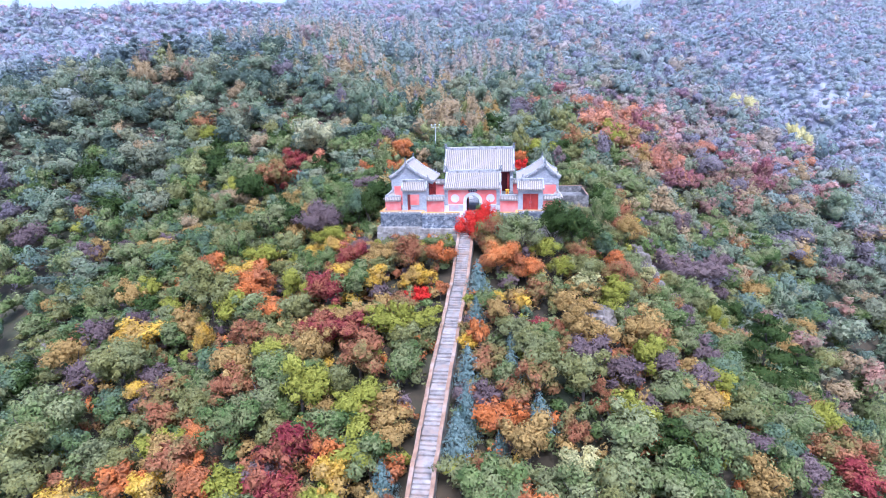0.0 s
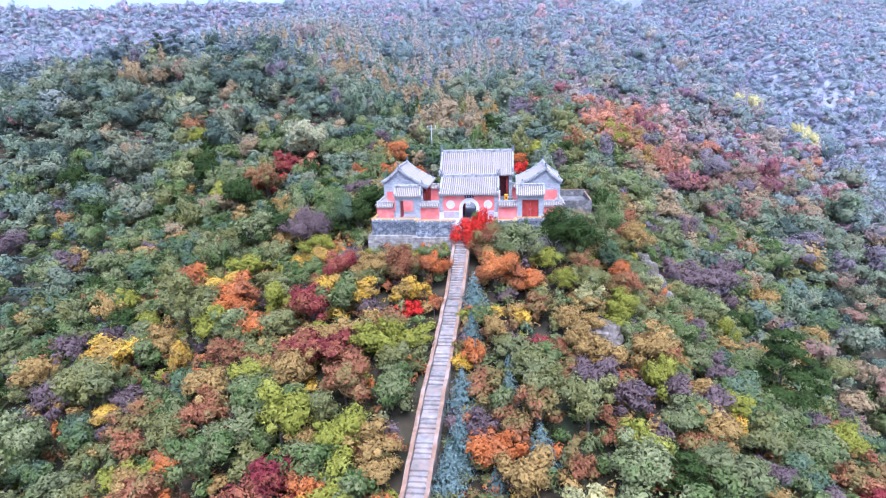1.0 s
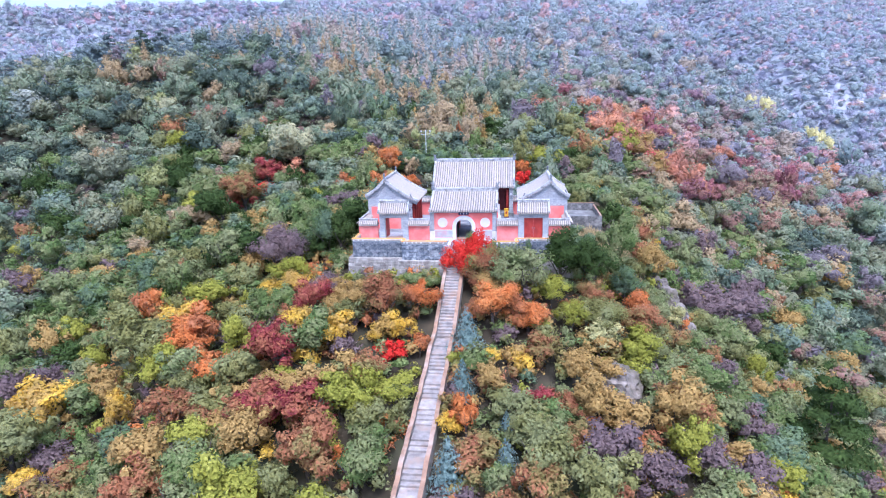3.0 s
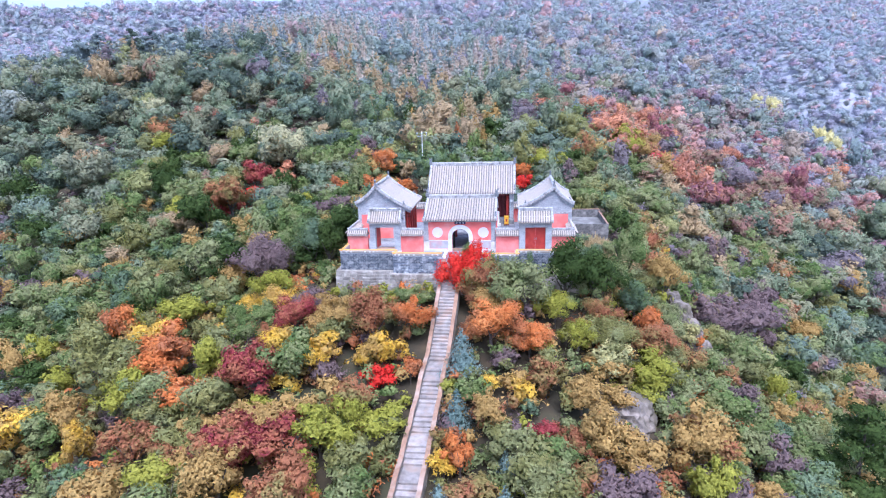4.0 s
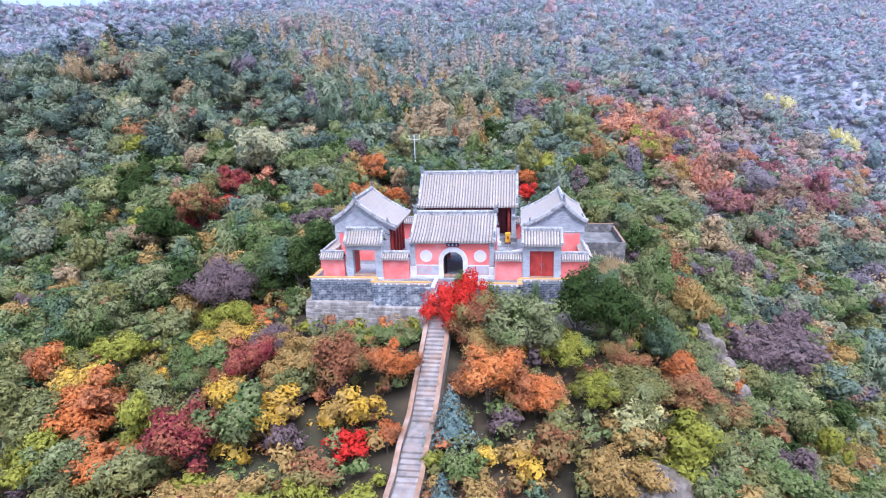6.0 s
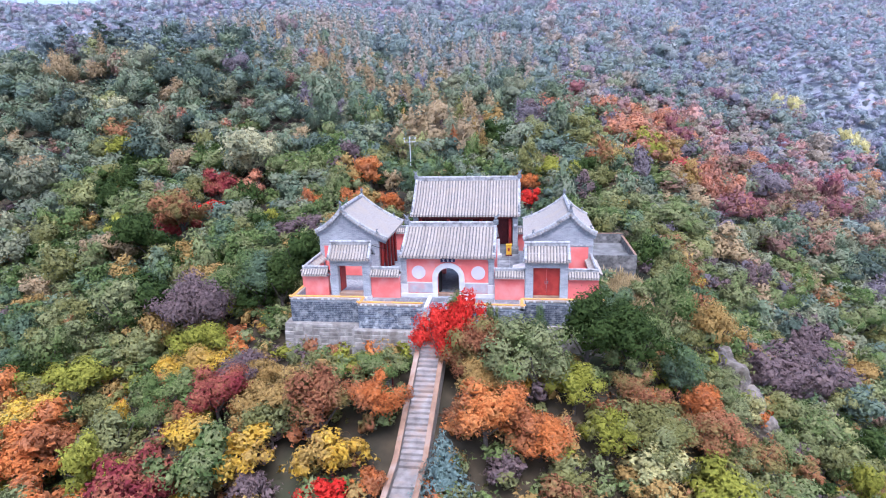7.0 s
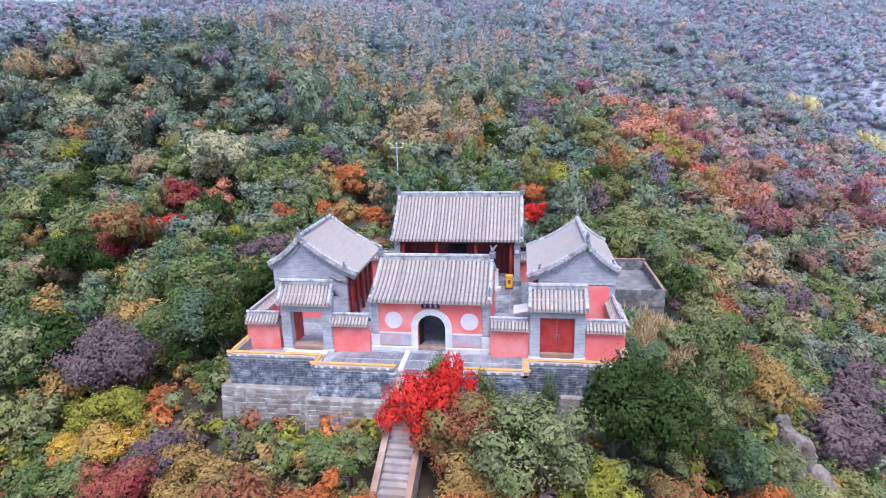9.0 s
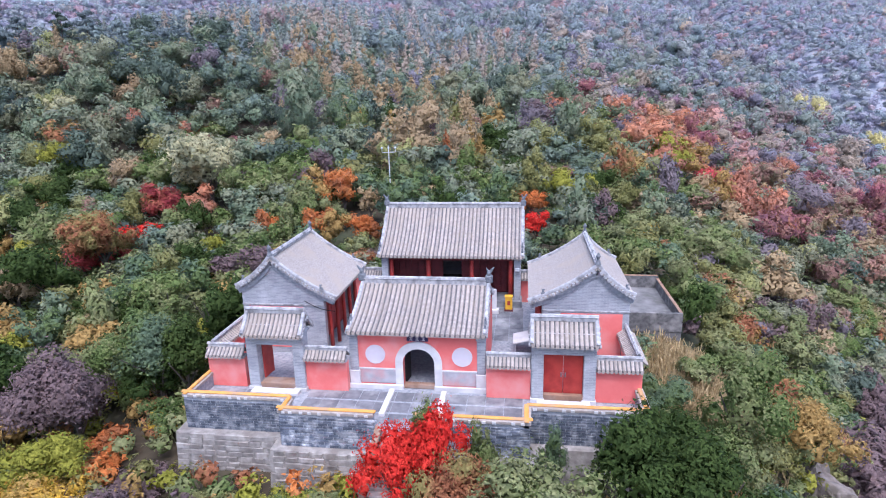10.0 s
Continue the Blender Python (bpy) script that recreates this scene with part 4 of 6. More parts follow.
def rock(name, x, y, z, rx, ry, rz, seed, label, turn=0.0, group="", material=ROCK):
    bm = bmesh.new()
    bmesh.ops.create_icosphere(bm, subdivisions=4, radius=1)
    for v in bm.verts:
        p = v.co.copy()
        k = 1 + 0.3 * noise.noise(p * 1.3 + Vector((seed, 0, 0))) - 0.22 * abs(noise.noise(p * 3.1 + Vector((0, seed, 0)))) + 0.1 * noise.noise(p * 7 + Vector((0, 0, seed))) + 0.06 * noise.noise(p * 15)
        q = p * k
        q.z = min(q.z, 0.82 + 0.1 * noise.noise(p * 2))
        v.co = Vector((q.x * rx, q.y * ry, q.z * rz))
    ob = part(name, bm, material, None, "", False)
    ob.matrix_world = pose(x, y, z, 0, 0, turn)
    return tagged(ob, label, "rock", group)


rock("boulder", 12.9, -16.6, -7.5, 2.1, 2.5, 2.0, 1.0, "large rounded grey-brown boulder among the trees", 20, "outcrops")
rock("boulder", 11.6, -17.9, -7.6, 1.0, 1.1, 1.0, 2.0, "pale boulder half hidden by shrubs", -30, "outcrops")
for i, (x, y, drop, rx, ry, rz) in enumerate(((21.0, 3.6, 0.2, 1.0, 1.3, 1.5), (21.4, 1.9, 0.2, 1.1, 1.5, 1.8), (22.1, 0.3, 0.3, 1.0, 1.4, 1.6), (22.6, -1.3, 0.4, 0.9, 1.2, 1.3), (20.6, 5.0, 0.3, 0.7, 1.0, 1.0))):
    rock("cliff_rock", x, y, float(land(x, y)) - drop + 0.5, rx, ry, rz, 5.0 + i, "grey fissured rock face on the steep slope", 15 * i, "cliff rocks")
fz = float(land(200, 292))
rock("far_crag", 200, 290, fz, 8, 5, 6, 11.0, "pale crag on the far hillside", 0, "", FAR_ROCK)
rock("far_crag", 214, 297, fz + 3, 7, 5, 6, 12.0, "pale crag on the far hillside", 0, "", FAR_ROCK)

# a bare dead tree over the hollow on the slope
dz = float(land(-50, -14))
dead = empty("dead_tree", pose(-50, -14, dz), "bare grey dead tree over a dark hollow", "tree")
bm = bmesh.new()
add_tube(bm, (0, 0, -0.4), (0.4, 0, 2.6), 0.16, 0.09, 7)
part("trunk", bm, TWIG, dead)
bm = bmesh.new()
for i in range(26):
    a = random.uniform(0, 6.28)
    b0 = Vector((0.1, 0, 0.8)).lerp(Vector((0.4, 0, 2.6)), random.random())
    e = b0 + Vector((math.cos(a) * random.uniform(0.8, 2.0), math.sin(a) * random.uniform(0.8, 2.0), random.uniform(0.5, 2.2)))
    add_tube(bm, b0, e, 0.05, 0.012, 5)
    for _ in range(3):
        f0 = b0.lerp(e, random.uniform(0.4, 0.95))
        add_tube(bm, f0, f0 + Vector((random.uniform(-0.7, 0.7), random.uniform(-0.7, 0.7), random.uniform(0.1, 0.8))), 0.02, 0.006, 4)
part("branches", bm, TWIG, dead)

# ---------------------------------------------------------------- trees and shrubs
rng = np.random.default_rng(7)


def unit(v):
    return v / np.maximum(np.linalg.norm(v, axis=-1, keepdims=True), 1e-6)


def blades(centres, normals, size, g, loose=0.4):
    """Pointed sprays of leaves, one at each centre, facing about along its normal. Returns (n, 3, 3)."""
    n = len(centres)
    nrm = unit(normals + g.normal(0, loose, (n, 3)))
    a = unit(np.cross(nrm, g.normal(0, 1, (n, 3))))
    b = np.cross(nrm, a)
    s = size * g.uniform(0.65, 1.35, (n, 1))
    w = s * g.uniform(0.75, 1.15, (n, 1))
    droop = nrm * s * 0.18
    return np.stack([centres - a * s * 0.5 + b * w * 0.5, centres - a * s * 0.5 - b * w * 0.5, centres + a * s * 0.75 - droop], 1)


def ico():
    bm = bmesh.new()
    bmesh.ops.create_icosphere(bm, subdivisions=1, radius=1)
    v = np.array([tuple(x.co) for x in bm.verts])
    f = np.array([[x.index for x in p.verts] for p in bm.faces])
    bm.free()
    return v, f


ICO_V, ICO_F = ico()


def lobes_of(kind, g):
    """Centres, radii and outward ways of the leaf masses of a crown about 2 wide and 2 high, standing on z = 0."""
    if kind == "cone":
        h = np.linspace(0.14, 1.72, 9)
        a = np.arange(9) * 2.4 + g.uniform(0, 1)
        r = 0.6 * (1 - h / 1.95) + 0.04
        c = np.stack([np.cos(a) * r * 0.2, np.sin(a) * r * 0.2, h + 0.05], -1)
        d = unit(np.stack([np.cos(a), np.sin(a), np.full(9, 0.6)], -1))
        return c, np.stack([r, r, r * 1.15], -1), d
    if kind == "pine":
        k = np.arange(13)
        h = 0.5 + 1.35 * k / 12
        reach = 0.72 * (1 - 0.75 * (k / 12) ** 1.3)
        a = k * 2.4 + g.uniform(0, 1)
        r = 0.42 * (1 - 0.45 * k / 12)
        c = np.stack([np.cos(a) * reach * 0.75, np.sin(a) * reach * 0.75, h], -1)
        return c, np.stack([r, r, r * 0.36], -1), unit(np.stack([np.cos(a) * 0.4, np.sin(a) * 0.4, np.full(13, 1.0)], -1))
    n = {"round": 20, "shrub": 18, "tall": 16, "small": 10}[kind]
    d = unit(g.normal(0, 1, (n, 3)))
    d[:, 2] = np.where(d[:, 2] < -0.4, -d[:, 2], d[:, 2])
    c = d * 0.66 * g.uniform(0.45, 1.3, (n, 1)) * np.array((g.uniform(0.82, 1.15), g.uniform(0.82, 1.15), 1.0))
    c[0] = 0
    r = g.uniform(0.17, 0.4, n)
    r[0] = 0.55
    centre, half = {"round": (1.12, 0.92), "shrub": (0.92, 1.0), "tall": (1.08, 0.98), "small": (0.92, 1.0)}[kind]
    c[:, 2] = c[:, 2] * half + centre
    return c, np.stack([r, r, r * half], -1), d


def crown(kind, n, size, g, masses=None, core=0.78, rugged=0.13, bend=0.25, lift=0.0):
    """A crown as (corners, triangles, normals): rough leaf masses inside and pointed leaf sprays over them, shaded as the mass that they lie on."""
    c, r, d = lobes_of(kind, g)
    m = len(c)
    area = r[:, 0] ** 1.7
    which = g.choice(m, n, p=area / area.sum())
    dirs = unit(g.normal(0, 1, (n, 3)) + np.array((0, 0, 0.4)) + d[which] * 0.6)
    p = c[which] + dirs * r[which] * (0.62 + 0.48 * g.uniform(0, 1, (n, 1)) ** 0.7)
    if kind == "cone":
        # whorls of drooping boughs up a tapering stem
        h = 1 - np.sqrt(g.uniform(0.0004, 1, n))
        tier = (h * 8 + 0.12 * np.sin(5 * h)) % 1.0
        a = g.uniform(0, 6.283, n)
        reach = (0.98 * (1 - h) + 0.04) * (1.08 - 0.34 * tier) * (1 + 0.12 * np.sin(3 * a + 9 * h)) * g.uniform(0.7, 1.05, n)
        p = np.stack([np.cos(a) * reach, np.sin(a) * reach, 0.12 + 1.88 * h + 0.05 * (1 - tier)], -1)
        dirs = unit(np.stack([np.cos(a), np.sin(a), 0.45 + 0 * a], -1))
        which = np.zeros(n, int)
        d = d * 0
    stray = g.uniform(0, 1, n) < 0.05
    mid = np.array((0, 0, 1.0))
    p[stray] = mid + (p[stray] - mid) * g.uniform(1.0, 1.2, (int(stray.sum()), 1))
    p[:, 2] = np.where(p[:, 2] < 0.1, 0.1 + 0.25 * g.uniform(0, 1, n), p[:, 2])
    leaves = blades(p, dirs * 0.9 + np.array((0, 0, 0.4)), size, g, 0.45)
    shade = unit(dirs + d[which] * 0.5 + np.array((0, 0, 0.25 + lift)) + g.normal(0, bend, (n, 3)))
    keep = range(m) if masses is None else (np.argsort(-area)[:masses] if kind not in ("cone", "pine") else np.linspace(0, m - 1, min(m, masses + 2)).astype(int))
    vs, fs, ns, k = [], [], [], 0
    for i in keep:
        rough = 1 + g.normal(0, rugged, (len(ICO_V), 1))
        turn = np.linalg.qr(g.normal(0, 1, (3, 3)))[0]
        vs.append(c[i] + (ICO_V @ turn) * rough * r[i] * core)
        fs.append(ICO_F + k)
        ns.append(unit(ICO_V @ turn + d[i] * 0.5 + np.array((0, 0, lift))))
        k += len(ICO_V)
    vs.append(leaves.reshape(-1, 3))
    fs.append(np.arange(n * 3).reshape(-1, 3) + k)
    ns.append(np.repeat(shade, 3, 0))
    return np.concatenate(vs), np.concatenate(fs), np.concatenate(ns)


def foliage(name, v, f, normals, mats, index=None, tone=None):
    """One mesh from corners and the faces' corner numbers, (n, k)."""
    n, k = f.shape
    me = bpy.data.meshes.new(name)
    me.vertices.add(len(v))
    me.vertices.foreach_set("co", v.reshape(-1).astype(np.float32))
    me.loops.add(n * k)
    me.loops.foreach_set("vertex_index", f.reshape(-1).astype(np.int32))
    me.polygons.add(n)
    me.polygons.foreach_set("loop_start", np.arange(0, n * k, k, dtype=np.int32))
    me.polygons.foreach_set("use_smooth", np.ones(n, dtype=bool))
    for m in mats:
        me.materials.append(m)
    if index is not None:
        me.polygons.foreach_set("material_index", index.astype(np.int32))
    if tone is not None:
        a = me.attributes.new("tone", "FLOAT", "FACE")
        a.data.foreach_set("value", tone.astype(np.float32))
    me.update(calc_edges=True)
    if normals is not None:
        me.normals_split_custom_set_from_vertices(unit(normals).astype(np.float32))
    return me


def trunk_mesh(kind, g):
    """Tapered trunk with a few limbs, in the unit tree's frame."""
    bm = bmesh.new()
    lean = Vector((g.uniform(-0.1, 0.1), g.uniform(-0.1, 0.1), 0))
    if kind in ("cone", "pine"):
        add_tube(bm, (0, 0, -0.25), (0, 0, 1.0), 0.05, 0.035, 7)
        add_tube(bm, (0, 0, 1.0), (0, 0, 1.9), 0.035, 0.008, 6)
        for i in range(5):
            a, zz = i * 2.4, 0.45 + i * 0.25
            add_tube(bm, (0, 0, zz), (math.cos(a) * 0.6 * (1 - i * 0.14), math.sin(a) * 0.6 * (1 - i * 0.14), zz + 0.08), 0.02, 0.006, 5)
    else:
        top = Vector((0, 0, 0.75)) + lean
        add_tube(bm, (0, 0, -0.25), top, 0.07, 0.045, 7)
        for i in range(6):
            a = i * 1.05 + g.uniform(-0.3, 0.3)
            e = top + Vector((math.cos(a) * g.uniform(0.3, 0.6), math.sin(a) * g.uniform(0.3, 0.6), g.uniform(0.35, 0.85)))
            add_tube(bm, top * g.uniform(0.55, 1.0), e, 0.03, 0.009, 5)
    me = bpy.data.meshes.new("trunk")
    bm.to_mesh(me)
    bm.free()
    me.materials.append(BARK)
    return me


def bank(rows, count, masses=None, core=0.78, rugged=0.13, bend=0.25, lift=0.0):
    return {k: [crown(k, c, s, rng, masses, core, rugged, bend, lift) for _ in range(count)] for k, c, s in rows}


NEAR = {k: [(foliage("crown", *c, [LEAF["green"]]), trunk_mesh(k, rng)) for c in v] for k, v in bank(
    (("round", 1450, 0.092), ("shrub", 1450, 0.092), ("tall", 1500, 0.085), ("small", 1050, 0.098), ("cone", 1800, 0.075), ("pine", 3600, 0.066)), 6, None, 0.76, 0.16, 0.28).items()}
FINE = {k: [(foliage("crown", *c, [LEAF["green"]]), trunk_mesh(k, rng)) for c in v] for k, v in bank(
    (("round", 4600, 0.052), ("shrub", 4600, 0.052), ("tall", 4400, 0.052), ("small", 3200, 0.06)), 3, None, 0.68, 0.2, 0.32).items()}
MID = bank((("round", 430, 0.135), ("shrub", 430, 0.135), ("tall", 400, 0.135), ("small", 260, 0.17), ("cone", 560, 0.13), ("pine", 640, 0.14)), 8, 7, 0.78, 0.22, 0.2)
FAR = bank((("round", 320, 0.14), ("shrub", 320, 0.14), ("tall", 280, 0.15), ("small", 180, 0.17), ("cone", 320, 0.14), ("pine", 300, 0.15)), 14, 5, 0.8, 0.22, 0.18)
DEEP = bank((("round", 100, 0.2), ("shrub", 100, 0.2), ("tall", 90, 0.2), ("small", 70, 0.22), ("cone", 130, 0.18), ("pine", 100, 0.2)), 12, 3, 0.85, 0.2, 0.14, 0.2)
LAST = bank((("round", 34, 0.3), ("shrub", 34, 0.3), ("tall", 30, 0.3), ("small", 26, 0.32), ("cone", 40, 0.24), ("pine", 34, 0.28)), 14, 2, 0.95, 0.2, 0.1, 0.25)
UNDER = bank((("small", 60, 0.22),), 8, 2, 0.85, 0.16)

NAMES = {"round": ("broadleaf_tree", "broadleaf tree", "tree"), "shrub": ("shrub", "spreading shrub", "shrub"), "tall": ("slender_tree", "slender tree", "tree"), "small": ("bush", "low bush", "bush"),
         "cone": ("fir_tree", "young fir tree", "conifer"), "pine": ("pine_tree", "layered pine tree", "pine")}


def plant(x, y, colour, kind, radius, height, turn=None):
    """One tree: an Empty on the ground with a trunk and a crown."""
    name, words, cat = NAMES[kind]
    if -42 < y < -8.5:
        reach = 0.62 if kind == "cone" else 1.05
        fits = min(radius, max(0.6, (abs(x - float(stair_x(y))) - 0.6) / reach))
        radius, height = fits, height * (fits / radius) ** 0.8
    if -12 < y < -4.5 and -14.5 < x < -0.8:
        height = min(height, max(0.9, 0.3 + 0.75 * (-5.2 - y)))
    z = float(land(x, y))
    m = Matrix.Translation((x, y, z)) @ Matrix.Rotation(rng.uniform(0, 6.28) if turn is None else turn, 4, "Z")
    t = empty(name, m, WORDS[colour] + " " + words + " growing among the autumn woods", cat, "woodland trees")
    close_by = kind in FINE and -13 < y < 3 and abs(x) < 20
    crown_mesh, trunk = FINE[kind][int(rng.integers(0, 3))] if close_by else NEAR[kind][int(rng.integers(0, 6))]
    sc = Matrix.Diagonal((radius * rng.uniform(0.9, 1.12), radius * rng.uniform(0.9, 1.12), height / 2, 1))
    for n2, me in (("trunk", trunk), ("crown", crown_mesh)):
        o = new(n2, me)
        o.parent = t
        o.matrix_local = sc
        if n2 == "crown":
            o.material_slots[0].link = "OBJECT"
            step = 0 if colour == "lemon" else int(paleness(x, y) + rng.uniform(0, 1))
            o.material_slots[0].material = HAZE_LEAF[min(step, 4)][colour]
    return t


def wood(name, xs, ys, colours, kinds, radii, heights, trees, label):
    """Many trees joined into one mesh."""
    vs, fs, ns, idx, tones, at = [], [], [], [], [], 0
    zs = land(xs, ys)
    for x, y, z, c, k, r, h in zip(xs, ys, zs, colours, kinds, radii, heights):
        v, f, nn = trees[k][int(rng.integers(0, len(trees[k])))]
        a = rng.uniform(0, 6.283)
        ca, sa = math.cos(a) * r, math.sin(a) * r
        o = np.empty_like(v)
        o[:, 0] = v[:, 0] * ca - v[:, 1] * sa + x
        o[:, 1] = v[:, 0] * sa + v[:, 1] * ca + y
        o[:, 2] = v[:, 2] * h / 2 + z
        vs.append(o)
        ca, sa = math.cos(a), math.sin(a)
        ns.append(np.stack([nn[:, 0] * ca - nn[:, 1] * sa, nn[:, 0] * sa + nn[:, 1] * ca, nn[:, 2]], -1))
        fs.append(f + at)
        at += len(v)
        # leaf palette with the haze painted for this distance
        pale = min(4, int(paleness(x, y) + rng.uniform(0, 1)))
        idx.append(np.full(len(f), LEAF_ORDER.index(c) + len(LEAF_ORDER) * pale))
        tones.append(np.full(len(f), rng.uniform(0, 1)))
    ob = new(name, foliage(name, np.concatenate(vs), np.concatenate(fs), np.concatenate(ns), [p[c] for p in HAZE_LEAF for c in LEAF_ORDER], np.concatenate(idx), np.concatenate(tones)))
    return tagged(ob, label, "woods", kind="stuff")


def free(x, y, grow=0.0):
    """Whether a tree may stand there: not on the temple, its yard or the stairs."""
    on_temple = (-12.6 - grow < x) & (x < 11.8 + grow) & (-5.6 - grow < y) & (y < 19.8 + grow)
    on_yard = (10 < x) & (x < 16.8 + grow) & (9.2 < y) & (y < 19.5)
    on_stairs = (np.abs(x - stair_x(y)) < 1.5 + grow) & (y > -42) & (y < -4)
    on_dirt = ((x - 73) / 5.5) ** 2 + ((y - 45) / 2.6) ** 2 < 1
    in_hollow = (np.hypot(x + 54, y + 14.5) < 2.4) | (np.hypot(x + 43.5, y + 20.5) < 2.2)
    on_rock = (np.hypot(x - 12.7, y + 17.6) < 3.0 + 1.6 * min(grow, 0)) | (np.hypot((x - 21.6) + 0.25 * (y - 1.6), (y - 1.6) * 0.6) < 1.9)
    on_grass = ((x - 15.0) / 3.2) ** 2 + ((y - 4.5) / 5.6) ** 2 < 1
    return ~(on_temple | on_yard | on_stairs | on_dirt | in_hollow | on_rock | on_grass)


def scatter(x0, x1, y0, y1, step):
    a = np.arange(x0, x1, step)
    b = np.arange(y0, y1, step * 0.87)
    X, Y = np.meshgrid(a, b)
    X = X + (np.arange(len(b)) % 2)[:, None] * step / 2
    X = X + rng.uniform(-0.38, 0.38, X.shape) * step
    Y = Y + rng.uniform(-0.38, 0.38, Y.shape) * step
    return X.ravel(), Y.ravel()


MIX = {
    "front": (("olive", 17), ("lime", 13), ("ochre", 14), ("rust", 12), ("orange", 10), ("crimson", 4), ("green", 11), ("sage", 12), ("plum", 4), ("yellow", 6), ("teal", 2)),
    "right": (("olive", 20), ("sage", 19), ("green", 22), ("plum", 10), ("rust", 9), ("ochre", 7), ("teal", 7), ("dark", 5), ("lime", 4)),
    "left": (("green", 26), ("sage", 20), ("teal", 18), ("dark", 11), ("olive", 14), ("plum", 6), ("ochre", 4), ("rust", 3), ("lime", 2)),
    "red": (("rust", 20), ("crimson", 17), ("orange", 20), ("plum", 15), ("olive", 7), ("green", 8), ("ochre", 13)),
    "larch": (("ochre", 38), ("olive", 16), ("green", 14), ("dark", 12), ("teal", 20), ("plum", 2), ("rust", 2)),
    "pines": (("dark", 46), ("green", 22), ("teal", 22), ("ochre", 10)),
    "purple": (("plum", 22), ("teal", 22), ("green", 14), ("rust", 14), ("olive", 12), ("sage", 8), ("ochre", 8)),
    "far": (("plum", 20), ("green", 15), ("teal", 20), ("rust", 13), ("olive", 14), ("sage", 10), ("orange", 4), ("yellow", 1), ("crimson", 3)),
}
# outlines of the stands on the plan
RED_SLOPE = ((22, 130), (39, 146), (58, 150), (80, 150), (110, 150), (110, 120), (80, 88), (44, 62), (30, 60), (19, 76))
LARCH_STAND = ((-105, 170), (-101, 285), (-50, 250), (-1, 212), (24, 190), (18, 142), (-2, 128), (-13, 120), (-1, 62), (-4, 48), (-20, 61), (-37, 84), (-63, 118))


def within(outline, x, y):
    """Whether a place lies inside an outline of the plan."""
    odd = False
    for (x0, y0), (x1, y1) in zip(outline, outline[1:] + outline[:1]):
        if (y0 > y) != (y1 > y) and x < x0 + (y - y0) / (y1 - y0) * (x1 - x0):
            odd = not odd
    return odd


def stand_of(x, y):
    """Which mix of trees grows at a place."""
    patch = 0.5 * math.sin(x * 0.06 + 1) + 0.5 * math.sin(y * 0.05 + x * 0.03)
    if y < -4 + 4 * patch and -31 < x < 20 + 0.3 * (y + 20):
        return "front"
    wx, wy = x + rng.normal(0, 5), y + rng.normal(0, 7)
    if within(RED_SLOPE, wx, wy):
        return "red"
    if within(LARCH_STAND, wx, wy):
        return "larch"
    if y > 260 or x > 135 or x < -180:
        return "far"
    if x > 8 and y > 128:
        return "purple"
    if x < -58 - 15 * patch and y > 78 + 10 * patch:
        return "pines" if y < 135 + 10 * patch else "larch"
    if x > 14:
        return "right"
    return "left"


def choose(x, y):
    s = stand_of(x, y)
    names = [c for c, _ in MIX[s]]
    w = np.array([v for _, v in MIX[s]], float)
    c = str(rng.choice(names, p=w / w.sum()))
    big = 1.0 + 0.55 * float(smooth_step(22, 60, math.hypot(x * 0.6, max(y, 0))))
    if y > 20 and rng.uniform() < 0.14:
        big *= rng.uniform(1.2, 1.5)
    if s == "larch" and (c in ("ochre", "olive") or rng.uniform() < 0.3):
        return c, "cone", rng.uniform(2.7, 3.7), rng.uniform(5.8, 8.0)
    if s == "pines" and rng.uniform() < 0.5:
        return c, "pine", rng.uniform(2.4, 3.6), rng.uniform(5.0, 7.5)
    k = str(rng.choice(("round", "shrub", "tall", "small"), p=(0.42, 0.38, 0.08, 0.12)))
    r = rng.uniform(1.3, 2.3) * {"round": 1.1, "shrub": 1.15, "tall": 0.85, "small": 0.75}[k] * big
    h = r * {"round": 1.85, "shrub": 1.45, "tall": 2.8, "small": 1.6}[k] * rng.uniform(0.85, 1.15)
    return c, k, r, h


# well-marked single trees: place, crown radius and habit, by leaf colour
MARKED = {}
MARKED["orange"] = ((-22.8, -13.4, 2.41, "round"), (-3.2, -11.4, 1.94, "round"), (-23.9, -37.6, 2.01, "round"), (-17.1, -38.8, 2.18, "round"), (-16.2, -2.8, 1.2, "shrub"), (-22.1, -15.5, 2.43, "round"), (3.5, -12.8, 2.42, "round"), (6.4, -12.9, 2.21, "shrub"), (2.1, -24.7, 1.26, "tall"), (12.6, -24.5, 1.48, "shrub"), (-15.4, -3.8, 1.0, "shrub"), (-31.2, 34.5, 2.42, "round"), (-15.2, 36.2, 2.82, "round"), (-8.7, 35.0, 1.66, "small"), (6.0, 35.6, 1.55, "round"), (-104.3, 54.0, 3.2, "round"), (27.3, 117.1, 3.2, "round"))
